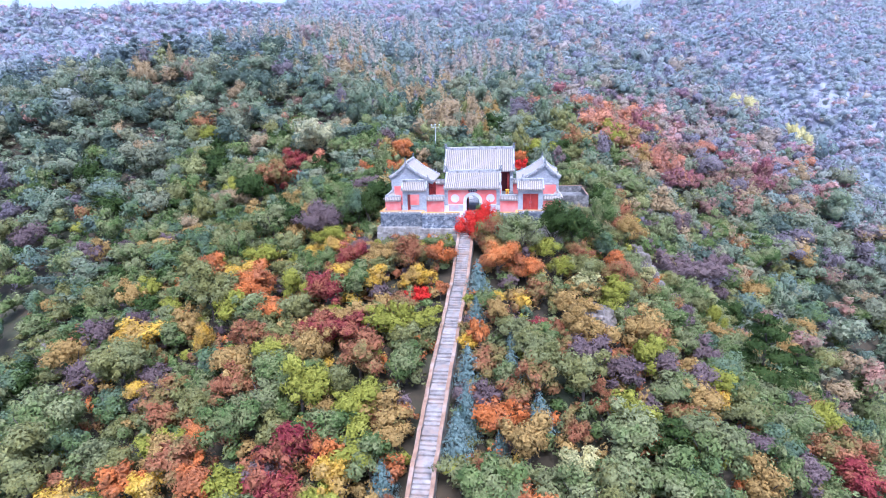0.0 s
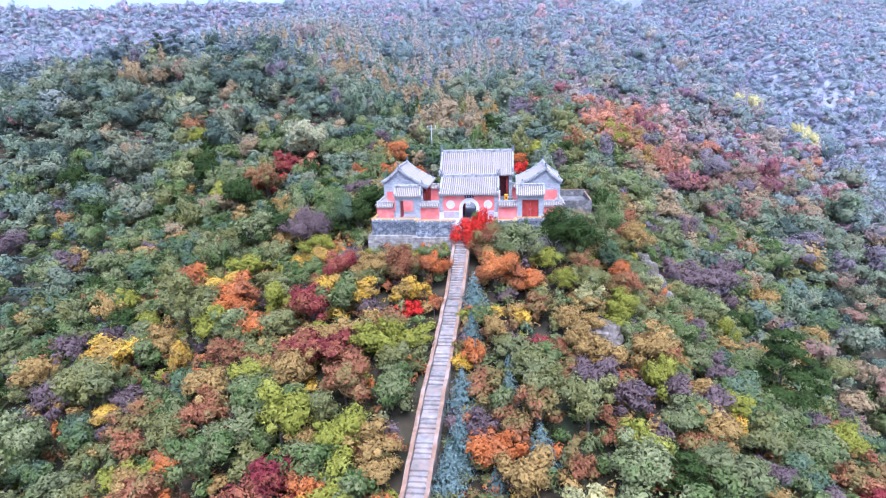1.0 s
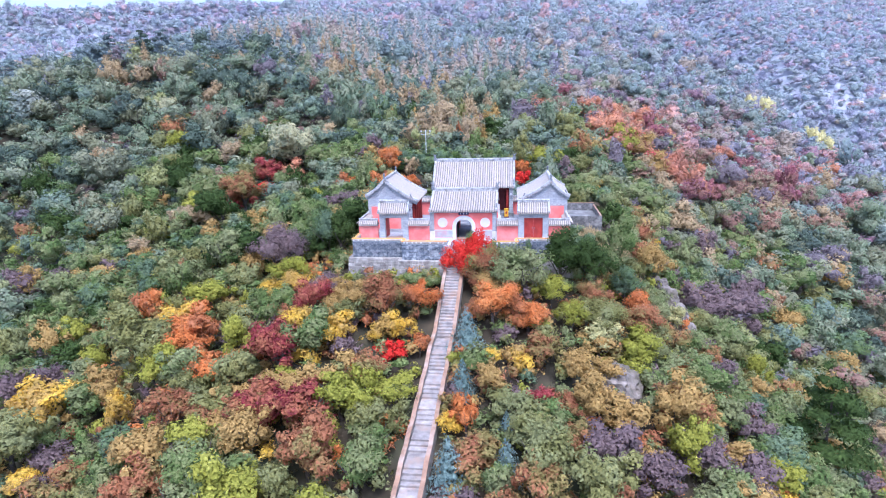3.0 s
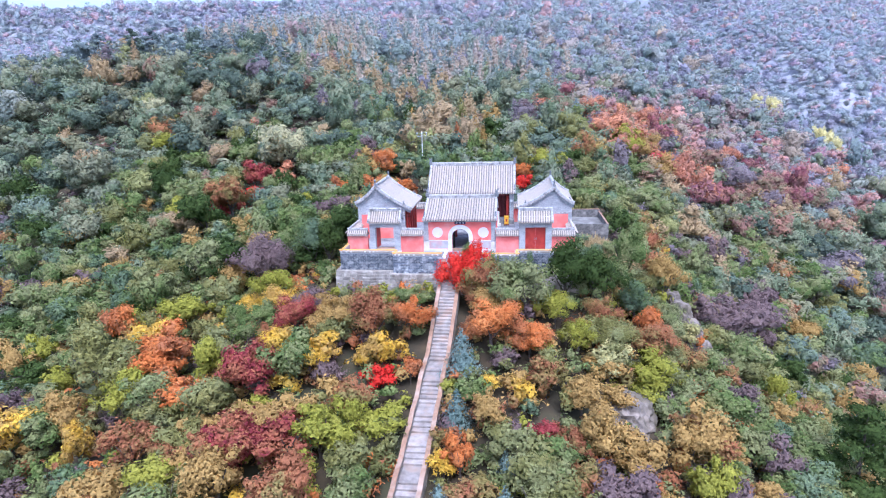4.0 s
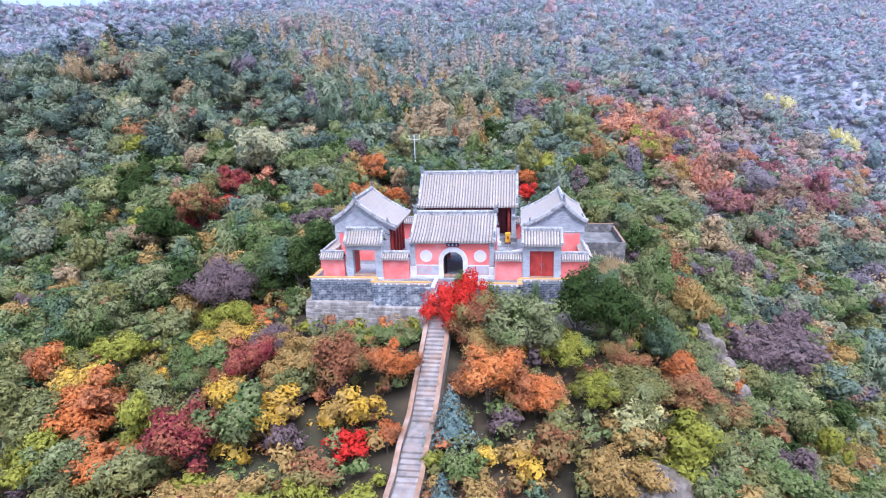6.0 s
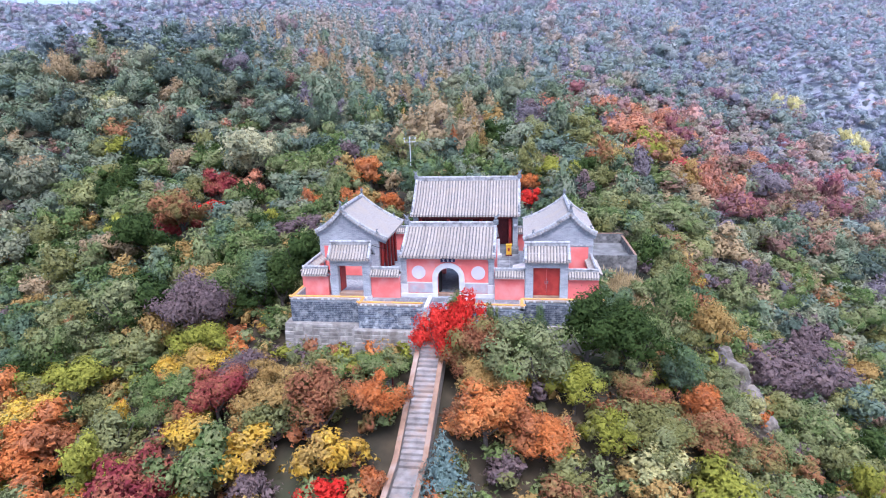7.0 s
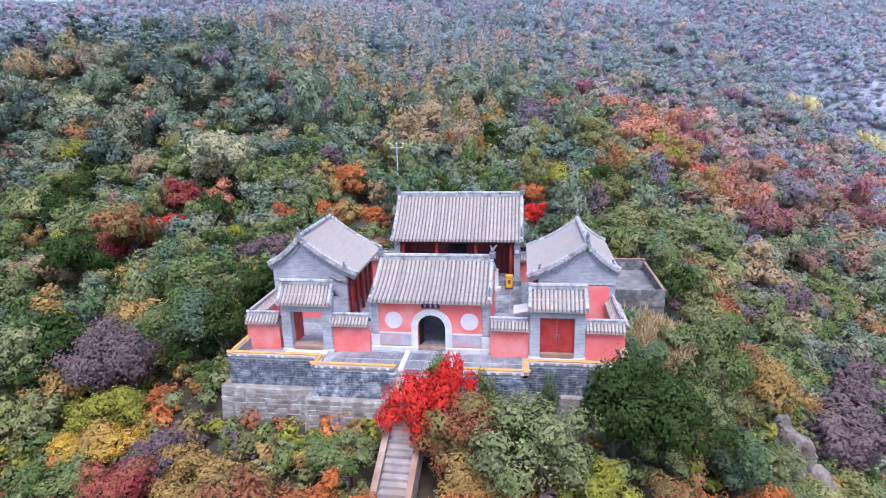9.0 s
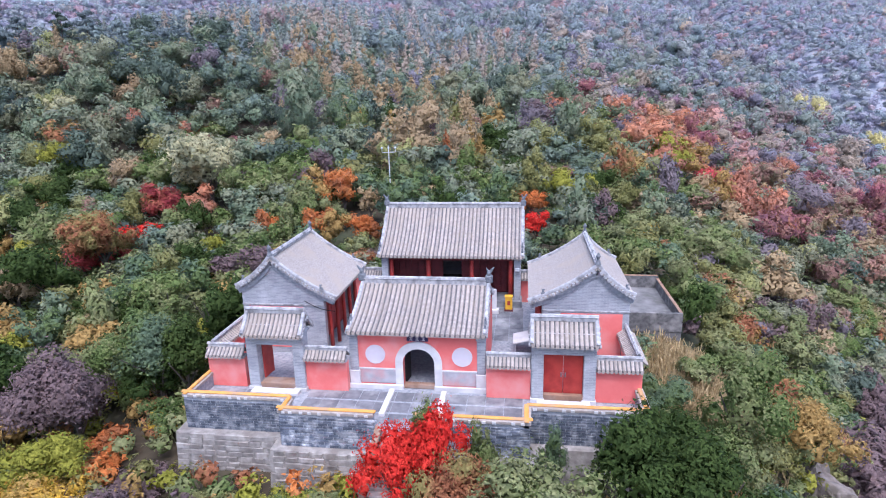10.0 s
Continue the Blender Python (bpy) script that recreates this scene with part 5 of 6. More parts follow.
MARKED["olive"] = ((-21.1, -10.9, 1.58, "round"), (-2.9, -24.1, 1.67, "shrub"), (-31.9, -25.2, 3.6, "round"), (-33.4, -36.2, 3.93, "round"), (-13.3, -34.5, 1.72, "round"), (-9.1, -30.2, 2.01, "round"), (-32.7, -1.8, 2.52, "shrub"), (-8.8, -13.3, 1.73, "round"), (-27.7, -15.2, 3.56, "round"), (-16.2, -20.0, 2.13, "round"), (4.9, -23.0, 1.65, "round"), (19.0, -15.0, 2.11, "shrub"), (6.9, -27.6, 2.25, "round"), (10.4, -29.1, 2.71, "round"), (4.6, -37.7, 1.73, "round"), (-8.5, -7.4, 1.55, "round"), (-6.9, -6.9, 1.09, "shrub"), (19.9, 15.8, 2.05, "round"), (16.8, -0.3, 1.99, "shrub"), (-61.6, 47.0, 3.2, "round"))
MARKED["crimson"] = ((-12.8, -11.5, 2.26, "round"), (-12.6, -25.0, 2.48, "round"), (-8.9, -24.1, 2.47, "shrub"), (-10.8, -36.9, 2.44, "round"), (-13.3, -10.3, 1.38, "round"), (7.2, -21.0, 1.15, "shrub"), (2.4, -29.3, 1.11, "shrub"), (34.1, -25.6, 2.93, "shrub"), (-35.4, 33.3, 2.89, "round"), (45.3, 66.4, 3.2, "round"))
MARKED["green"] = ((-11.0, -17.1, 2.6, "round"), (-16.5, -34.3, 2.53, "round"), (-4.4, -28.8, 2.13, "round"), (-16.5, -9.1, 2.1, "shrub"), (-20.0, -7.1, 1.68, "shrub"), (-3.0, -6.3, 2.01, "round"), (15.6, -0.7, 2.23, "tall"), (22.6, -3.9, 1.74, "shrub"), (12.8, -29.9, 0.87, "tall"), (7.8, -24.0, 2.13, "shrub"), (26.2, -30.0, 1.69, "tall"), (26.1, -22.5, 2.78, "shrub"), (21.1, -12.1, 2.7, "shrub"), (-18.9, 7.6, 1.18, "tall"), (-20.1, 6.8, 1.42, "tall"), (-13.7, -1.5, 1.7, "shrub"), (-20.0, 9.2, 2.63, "round"))
MARKED["rust"] = ((-5.9, -12.5, 2.71, "round"), (-18.6, -30.3, 2.3, "round"), (-7.7, -28.2, 2.43, "round"), (-19.1, -37.4, 2.39, "round"), (-23.7, -31.2, 2.0, "shrub"), (-5.9, -19.6, 2.03, "shrub"), (-19.4, -23.9, 2.22, "round"), (-13.5, -24.2, 2.03, "round"), (12.1, -8.9, 1.69, "round"), (7.4, -17.0, 1.64, "round"), (8.8, -22.2, 1.5, "shrub"), (0.8, -22.2, 1.04, "round"), (23.8, -4.7, 1.74, "shrub"), (9.2, -33.1, 1.36, "round"), (12.1, -29.7, 1.5, "shrub"), (17.3, -18.8, 2.71, "shrub"), (9.4, -25.2, 1.97, "shrub"), (2.7, -36.5, 1.55, "shrub"), (32.2, -23.6, 2.6, "shrub"), (26.0, 10.4, 2.33, "shrub"), (-34.3, 21.6, 3.91, "round"), (67.7, 89.6, 3.2, "round"), (60.2, 88.9, 3.2, "round"))
MARKED["scarlet"] = ((-4.7, -16.8, 1.35, "shrub"), (-37.2, 23.1, 2.68, "shrub"))
MARKED["lime"] = ((-5.4, -21.5, 1.18, "tall"), (-16.5, -26.2, 1.96, "round"), (-7.0, -32.8, 2.27, "round"), (-22.5, -34.1, 2.18, "shrub"), (-33.8, -13.1, 2.14, "shrub"), (-12.4, -20.4, 1.71, "shrub"), (10.0, -12.5, 1.57, "round"), (0.9, -17.7, 0.99, "round"), (15.3, -14.1, 2.04, "round"), (-16.7, 8.3, 1.4, "small"))
MARKED["yellow"] = ((-33.6, -19.6, 3.35, "shrub"), (-25.8, -21.4, 1.36, "round"), (-28.7, -27.2, 1.51, "round"), (-6.8, -38.7, 2.1, "round"), (-21.5, -38.1, 1.81, "round"), (-15.5, -7.7, 1.99, "shrub"), (-19.9, -11.5, 1.27, "round"), (-24.8, -22.3, 1.36, "tall"), (22.5, 22.2, 1.41, "tall"), (3.7, -17.3, 1.03, "round"), (5.4, -17.3, 0.92, "round"), (1.0, -24.1, 1.47, "shrub"), (22.6, -24.9, 1.22, "tall"), (-18.7, -7.1, 1.51, "shrub"), (24.7, 22.9, 0.91, "tall"))
MARKED["ochre"] = ((-43.7, -17.3, 3.17, "round"), (-18.6, -28.1, 2.36, "round"), (-9.9, -33.0, 1.47, "round"), (-4.1, -34.7, 1.73, "round"), (-44.1, 2.0, 2.72, "shrub"), (-16.3, -15.8, 1.91, "shrub"), (-9.8, -21.2, 2.25, "shrub"), (-11.2, -8.6, 2.03, "shrub"), (-8.1, -10.9, 2.62, "shrub"), (3.3, -9.2, 2.13, "shrub"), (3.6, -20.7, 1.72, "round"), (9.8, -18.6, 1.61, "round"), (12.5, -17.1, 1.48, "shrub"), (16.6, -20.4, 2.67, "round"), (6.0, -35.5, 2.44, "round"), (20.3, -26.9, 2.2, "round"), (21.2, -21.4, 2.1, "shrub"), (23.0, -32.8, 2.37, "round"), (-38.9, 15.9, 2.98, "round"), (-41.5, 16.2, 2.57, "round"), (-11.3, 33.5, 2.19, "round"), (-46.4, 42.0, 3.2, "round"), (84.7, 158.7, 3.2, "round"), (-69.6, 42.1, 3.2, "round"))
MARKED["plum"] = ((-28.7, -24.9, 1.93, "shrub"), (-12.4, -38.0, 1.88, "shrub"), (-10.7, -34.5, 1.45, "shrub"), (-19.8, -2.4, 3.1, "round"), (-13.2, -5.6, 2.02, "round"), (-8.8, -16.8, 1.2, "round"), (-20.1, -13.0, 1.56, "shrub"), (-5.9, -22.0, 0.79, "small"), (4.6, -14.5, 1.29, "shrub"), (29.9, 11.0, 4.84, "shrub"), (0.8, -30.0, 1.47, "shrub"), (14.2, -27.3, 1.95, "round"), (15.8, -28.6, 1.56, "small"), (24.0, -27.3, 2.0, "shrub"), (-17.7, -2.5, 2.73, "round"), (-12.6, -8.4, 2.11, "round"), (-23.7, -0.5, 1.8, "shrub"), (26.6, 7.6, 2.5, "shrub"))
MARKED["teal"] = ((-22.1, -25.9, 2.51, "shrub"), (-3.9, -38.4, 1.14, "cone"), (-16.1, -37.6, 1.59, "shrub"), (-31.0, -28.8, 2.53, "shrub"), (-15.1, 0.9, 3.0, "round"), (15.4, -5.3, 2.22, "round"), (1.4, -15.3, 1.27, "cone"), (1.5, -20.6, 1.06, "cone"), (6.4, -19.1, 0.9, "small"), (1.3, -28.5, 1.36, "cone"), (1.5, -32.9, 1.43, "cone"), (1.0, -35.0, 1.35, "cone"), (4.8, -27.4, 1.01, "cone"), (4.8, -23.8, 0.67, "cone"), (4.0, -35.0, 0.86, "cone"), (6.9, -32.4, 1.17, "cone"), (16.4, -3.3, 1.72, "shrub"))
MARKED["sage"] = ((-34.9, -32.5, 4.12, "round"), (-28.2, -34.7, 2.61, "shrub"), (-45.6, 0.1, 3.1, "shrub"), (-25.3, -1.9, 3.43, "round"), (-21.7, -18.9, 2.32, "round"), (6.0, -9.1, 2.93, "round"), (11.6, -5.7, 1.78, "round"), (17.8, -13.7, 1.42, "round"), (12.9, -33.9, 2.56, "round"), (19.5, -32.4, 3.03, "round"), (16.1, -36.2, 2.56, "round"), (7.7, -37.6, 1.75, "shrub"), (28.8, -23.4, 2.82, "shrub"), (28.1, -12.9, 2.83, "shrub"), (-17.4, 4.5, 1.98, "round"), (18.8, 8.8, 2.01, "round"), (17.6, 19.6, 1.6, "tall"), (15.2, 5.1, 1.59, "shrub"), (-56.3, 25.8, 3.56, "round"))
MARKED["cream"] = ((12.3, -13.3, 2.02, "shrub"), (20.9, -2.6, 1.73, "small"), (9.3, -36.2, 2.02, "shrub"), (-32.8, 38.8, 5.08, "round"), (-68.2, 59.1, 3.2, "round"))
MARKED["dark"] = ((16.4, -33.2, 2.18, "pine"), (30.6, -13.6, 4.3, "pine"), (45.7, 9.9, 4.4, "pine"), (34.8, 8.6, 3.27, "round"), (-15.5, 0.6, 1.8, "round"), (-35.1, 15.7, 3.79, "round"), (-23.0, 9.8, 1.53, "tall"), (12.4, -2.7, 2.09, "round"), (-85.4, 38.2, 4.37, "round"), (-14.8, 1.7, 2.37, "round"), (-25.1, -2.0, 3.56, "round"), (-22.6, 18.0, 2.42, "round"))

# and those on the hillside behind
HILL_MARKED = {}
HILL_MARKED["crimson"] = ((-65, 99.3, 1.8, "round"), (-42.4, 54.7, 1.7, "round"), (-36.6, 55.5, 1.7, "round"), (-55.6, 124.7, 2, "round"), (43, 143.5, 4.3, "shrub"), (70.5, 173.3, 3.5, "round"), (-34.7, 26, 1.6, "shrub"), (70.5, 114.8, 4, "shrub"), (82.9, 118.1, 3.6, "shrub"),)
HILL_MARKED["orange"] = ((-45.9, 56.2, 1.9, "round"), (-57.4, 57.6, 2.9, "shrub"), (-5.5, 53.6, 1.6, "cone"), (-3.4, 209.3, 5.2, "shrub"), (-56.1, 262.8, 3.5, "round"), (46.9, 126.3, 3.4, "shrub"), (-20.9, 28.1, 1.5, "round"), (-15.7, 28.8, 1.9, "shrub"), (-10.8, 28.3, 1.7, "shrub"), (63.3, 115.7, 4.3, "shrub"), (90.6, 128.2, 3.5, "shrub"),)
HILL_MARKED["ochre"] = ((-87.4, 71.6, 2.5, "tall"), (-86.5, 83.5, 2.2, "cone"), (-91.3, 129.1, 2.2, "cone"), (-94.9, 123.2, 2.1, "cone"), (-61.5, 68.9, 3.8, "shrub"), (-36.5, 71.9, 1.4, "cone"), (-49.7, 96.6, 1.7, "cone"), (-31.1, 54.8, 2, "round"), (-4.8, 57.3, 1.8, "cone"), (-2.3, 54.6, 1.9, "cone"), (-0.6, 50.1, 1.5, "cone"), (-20.7, 65, 1.8, "cone"), (62.8, 128.7, 4.7, "shrub"), (39.8, 160.6, 3.7, "round"), (-40.7, 17.3, 1.7, "round"), (48.4, 85.2, 2.5, "shrub"), (92, 144.1, 3.7, "shrub"),)
HILL_MARKED["olive"] = ((-92.2, 105.8, 1.9, "cone"), (-54.3, 51.6, 5.9, "round"), (-73.2, 56.8, 2.4, "round"),)
HILL_MARKED["sage"] = ((-62.1, 83.9, 4.6, "round"),)
HILL_MARKED["teal"] = ((-45.2, 75.6, 3.4, "round"), (19.1, 88.8, 1.8, "cone"), (-23.6, 12.2, 2.2, "round"), (11.5, 45.3, 1.9, "shrub"),)
HILL_MARKED["lime"] = ((-71.2, 61.3, 2.5, "round"), (-17.8, 112.9, 2.2, "round"),)
HILL_MARKED["green"] = ((-66.4, 64, 3.1, "round"), (-1.1, 78.5, 2.2, "round"), (-37.5, 22.8, 2.4, "round"), (-23.7, 18, 1.9, "round"), (31, 48.7, 2.8, "shrub"), (16.5, 43, 1.8, "shrub"),)
HILL_MARKED["dark"] = ((-89.1, 95.8, 4.1, "pine"), (-91.9, 91.7, 3.3, "pine"), (-99.4, 88.7, 3.3, "pine"), (-36.8, 67.8, 2.3, "round"), (-7.2, 88.1, 1.9, "cone"), (1.5, 54.3, 2.6, "round"), (-49.1, 29.6, 2.8, "round"),)
HILL_MARKED["rust"] = ((-48.2, 70.1, 1.9, "shrub"), (84.4, 171.8, 4.3, "shrub"), (66.7, 96, 3.5, "shrub"), (51.4, 74.2, 2.6, "shrub"), (18.8, 29.9, 1.4, "shrub"),)
HILL_MARKED["plum"] = ((-24.5, 112.7, 2.2, "round"), (12.1, 77.4, 3.2, "shrub"), (37.1, 136.6, 3.6, "round"), (23.9, 85.4, 3.4, "shrub"), (55, 110, 4.1, "shrub"), (39.3, 77, 3.2, "shrub"),)
HILL_MARKED["scarlet"] = ((33.1, 87.3, 2.7, "shrub"), (-34.1, 28.4, 2, "shrub"), (6.3, 28.5, 1.4, "round"), (35.3, 74.8, 2.6, "shrub"),)
HILL_MARKED["yellow"] = ((46.1, 107, 2, "round"), (17.4, 33.7, 1.3, "shrub"),)

ASPECT = {"round": 1.85, "shrub": 1.45, "tall": 2.8, "small": 1.6, "cone": 3.0, "pine": 2.2}
taken = []
for colour, rows in list(MARKED.items()) + list(HILL_MARKED.items()):
    for x, y, r, kind in rows:
        if (x, y, r, kind) in HILL_MARKED.get(colour, ()):
            r = min(4.3, r * 1.25)
        if (colour, kind) == ("teal", "cone"):
            plant(x, y, "spruce", kind, r * 1.3, r * 3.1)
        else:
            plant(x, y, colour, kind, r, r * ASPECT[kind] * (1.1 if y > 20 else 1.0))
        taken.append((x, y, r))
# trees that stand against the terrace, with their own heights
for x, y, colour, kind, r, h in ((0.15, -6.9, "scarlet", "round", 1.75, 4.9), (1.75, -6.5, "scarlet", "tall", 1.3, 5.6), (2.0, -7.9, "rust", "small", 1.5, 3.6), (2.9, -7.4, "rust", "round", 2.1, 4.6), (1.1, -5.6, "sage", "round", 1.3, 5.0), (9.5, -6.6, "dark", "round", 2.9, 6.0),
                                 (12.3, -6.5, "dark", "round", 2.8, 5.8), (6.4, -5.2, "teal", "tall", 0.8, 4.2), (4.9, -6.6, "olive", "round", 1.3, 3.2), (3.6, -5.4, "sage", "tall", 0.8, 4.2),
                                 (-3.6, -8.0, "green", "round", 1.9, 4.4), (14.6, -3.0, "sage", "round", 1.9, 3.8), (10.4, -16.4, "ochre", "small", 1.3, 2.0), (10.9, -19.2, "ochre", "small", 1.2, 1.7), (14.9, -15.4, "lime", "small", 1.5, 2.6), (12.0, -14.4, "ochre", "shrub", 1.7, 2.4), (-13.6, 1.0, "dark", "round", 2.2, 5.2), (-14.2, 6.0, "dark", "round", 2.3, 5.6)):
    plant(x, y, colour, kind, r, h)
    taken.append((x, y, r))
# yellow poplars on the crest of the spur
for x, y, r, h in ((96, 186, 2.4, 8.0), (102, 187, 2.6, 8.5), (105, 189, 2.0, 7.0), (115, 177, 2.4, 8.0), (118, 178, 2.6, 8.5), (121, 176, 2.3, 8.0), (125, 177, 2.4, 8.0), (128, 171, 1.6, 6.0)):
    plant(x, y, "lemon", "tall", r * 1.15, h * 1.35)
    taken.append((x, y, r))
taken = np.array(taken)


def clear_of(x, y):
    return bool(np.all(np.hypot(taken[:, 0] - x, taken[:, 1] - y) > taken[:, 2] * (0.8 if y > 20 else 0.55) + 0.7))


X, Y = scatter(-36, 30, -44, 1, 2.45)
for x, y in zip(X, Y):
    if free(x, y) and clear_of(x, y):
        plant(x, y, *choose(x, y))


def fill(name, x0, x1, y0, y1, step, trees, label, keep, grow=1.0, low=1.0):
    X, Y = scatter(x0, x1, y0, y1, step)
    ok = free(X, Y) & keep(X, Y)
    X, Y = X[ok], Y[ok]
    X, Y = zip(*[(a, b) for a, b in zip(X, Y) if clear_of(a, b)])
    picks = [choose(a, b) for a, b in zip(X, Y)]
    wood(name, np.array(X), np.array(Y), [p[0] for p in picks], [p[1] for p in picks], [p[2] * grow for p in picks], [p[3] * grow * low for p in picks], trees, label)


def seen(X, Y, margin=12):
    """Inside the wedge of the camera's view, opening from the start of its path."""
    return (np.abs(X - 5 + (Y + 72) * 0.12) < 0.82 * (Y + 72) + margin)


fill("mixed_woods", -58, 52, -44, 46, 2.65, MID, "mixed autumn woods on the slopes around the temple",
     lambda X, Y: ~((X > -36) & (X < 30) & (Y < 1)) & seen(X, Y))


def ripple(x, y):
    """Uneven waves about 1 high, some crowns long."""
    return (np.sin(x * 1.1 + 0.7 * np.sin(y * 0.9)) + np.sin(y * 1.3 + 0.8 * np.sin(x * 0.7 + 2)) + np.sin((x + y) * 0.55 + 1.4)) / 3


def ragged(X, Y, x, y, w):
    """Inside a zone whose edge wanders."""
    e = w * ripple(X * 0.12, Y * 0.12 + 3)
    return (np.abs(X) < x + e) & (Y < y + e)


def open_side(X, Y):
    """Slopes that face the camera's path, not the far sides of the ridges."""
    gx_, gy_ = (land(X + 1, Y) - land(X - 1, Y)) / 2, (land(X, Y + 1) - land(X, Y - 1)) / 2
    dx, dy = 5 - X, -60 - Y
    return (15 - land(X, Y) - 3) - gx_ * dx - gy_ * dy > -0.25 * np.hypot(dx, dy)


fill("hill_woods", -170, 170, -40, 140, 4.5, FAR, "autumn woods with larches and pines on the hill behind the temple",
     lambda X, Y: ~((X > -58) & (X < 52) & (Y < 46)) & seen(X, Y) & ragged(X, Y, 162, 122, 8), 1.1)
fill("ridge_woods", -170, 170, 40, 205, 4.4, DEEP, "larches, pines and autumn trees along the ridge of the hill",
     lambda X, Y: ~ragged(X, Y, 162, 122, 8) & seen(X, Y) & ragged(X, Y, 162, 190, 8), 1.1)
fill("upper_woods", -240, 240, 40, 345, 4.9, DEEP, "autumn woods on the upper slopes of the hill",
     lambda X, Y: ~ragged(X, Y, 162, 190, 8) & ragged(X, Y, 230, 330, 12) & seen(X, Y) & open_side(X, Y), 1.2)
fill("far_woods", -560, 640, 60, 760, 5.4, LAST, "distant woods in pale autumn colours on the farther hills",
     lambda X, Y: ~ragged(X, Y, 230, 330, 12) & seen(X, Y) & open_side(X, Y), 1.3, 0.9)

# low growth between the trees of the spur
X, Y = scatter(-38, 32, -44, 3, 1.6)
ok = free(X, Y, -0.5) & ((np.abs(X - stair_x(Y)) > 1.4) | (Y > -5))
X, Y = X[ok], Y[ok]
wood("undergrowth", X, Y, [str(c) for c in rng.choice(("olive", "sage", "rust", "ochre", "green", "plum", "lime", "orange", "yellow"), len(X), p=(0.22, 0.15, 0.13, 0.15, 0.12, 0.05, 0.09, 0.06, 0.03))], ["small"] * len(X),
     rng.uniform(0.8, 1.4, len(X)), rng.uniform(1.2, 2.6, len(X)), UNDER, "low shrubs and saplings under the trees of the spur")

X, Y = scatter(-58, 82, -44, 24, 2.0)
ok = free(X, Y, -0.5) & seen(X, Y) & ~((X > -37) & (X < 31) & (Y < 2))
X, Y = X[ok], Y[ok]
wood("undergrowth", X, Y, [str(c) for c in rng.choice(("olive", "sage", "green", "teal", "dark", "plum", "rust"), len(X), p=(0.24, 0.26, 0.22, 0.1, 0.08, 0.06, 0.04))], ["small"] * len(X),
     rng.uniform(1.2, 1.9, len(X)), rng.uniform(1.2, 2.4, len(X)), UNDER, "low shrubs under the trees beside the spur")

X, Y = scatter(-135, 115, 16, 112, 3.3)
ok = free(X, Y, 0.3) & seen(X, Y) & ~((X > -50) & (X < 50) & (Y < 40))
X, Y = X[ok], Y[ok]
wood("undergrowth", X, Y, [str(c) for c in rng.choice(("olive", "sage", "green", "teal", "dark", "plum", "rust"), len(X), p=(0.2, 0.2, 0.26, 0.12, 0.12, 0.06, 0.04))], ["small"] * len(X),
     rng.uniform(1.6, 2.4, len(X)), rng.uniform(1.6, 2.8, len(X)), UNDER, "low shrubs closing the gaps between the trees of the hillside")

# the woods go on below and beside the flight path
fill("lower_woods", -60, 60, -84, -44, 3.9, DEEP, "mixed autumn woods on the slope below the stairs", lambda X, Y: Y < -44, 1.25)
fill("lower_woods", -130, 130, -150, -40, 8.0, LAST, "mixed autumn woods on the lower slopes of the valley", lambda X, Y: ~((np.abs(X) < 60) & (Y > -84)), 1.7)

# ---------------------------------------------------------------- dry grass beside the terrace
g2 = np.random.default_rng(3)
n = 5200
gxs = 15.2 + g2.normal(0, 1.7, n)
gys = 5.0 + g2.normal(0, 3.6, n)
ok = (gxs > 11.9) & (gys < 10.3) & (gys > -4)
gxs, gys = gxs[ok], gys[ok]
base = np.stack([gxs, gys, land(gxs, gys)], -1)
lean = g2.normal(0, 0.3, (len(gxs), 3))
lean[:, 2] = g2.uniform(0.5, 1.1, len(gxs))
side = np.stack([g2.normal(0, 1, len(gxs)), g2.normal(0, 1, len(gxs)), np.zeros(len(gxs))], -1)
side = side / np.linalg.norm(side, axis=1, keepdims=True) * 0.07
tip = base + lean * g2.uniform(0.6, 1.2, (len(gxs), 1))
q = np.stack([base - side, base + side, tip + side * 0.25, tip - side * 0.25], 1)
tagged(new("dry_grass", foliage("dry_grass", q.reshape(-1, 3), np.arange(len(q) * 4).reshape(-1, 4), None, [GRASS])), "tufts of straw-coloured dry grass on the bank", "grass", kind="stuff")

# ---------------------------------------------------------------- bricks, stones and slabs of the terrace
def block_mesh(name, w, d, h, material, rough, seed):
    """A slightly uneven block, its outer face towards -y."""
    g3 = random.Random(seed)
    bm = bmesh.new()
    add_box(bm, -w / 2, w / 2, 0, d, -h / 2, h / 2)
    bmesh.ops.bevel(bm, geom=[e for e in bm.edges if all(v.co.y < 0.001 for v in e.verts)], offset=min(h, w) * 0.12, segments=1, affect="EDGES")
    for v in bm.verts:
        if v.co.y < d * 0.6:
            v.co += Vector((g3.uniform(-1, 1), g3.uniform(-1, 0.4), g3.uniform(-1, 1))) * rough
    me = bpy.data.meshes.new(name)
    bmesh.ops.recalc_face_normals(bm, faces=bm.faces)
    bm.to_mesh(me)
    bm.free()
    me.materials.append(material)
    return me


BW, BH = 0.46, 0.14
bricks = [block_mesh("brick", BW - 0.03, 0.06, BH - 0.022, BRICK, 0.006, i) for i in range(5)]
stones = [block_mesh("stone", w - 0.03, 0.16, 0.27, STONE, 0.03, 40 + i) for i, w in enumerate((0.5, 0.62, 0.75, 0.56))]


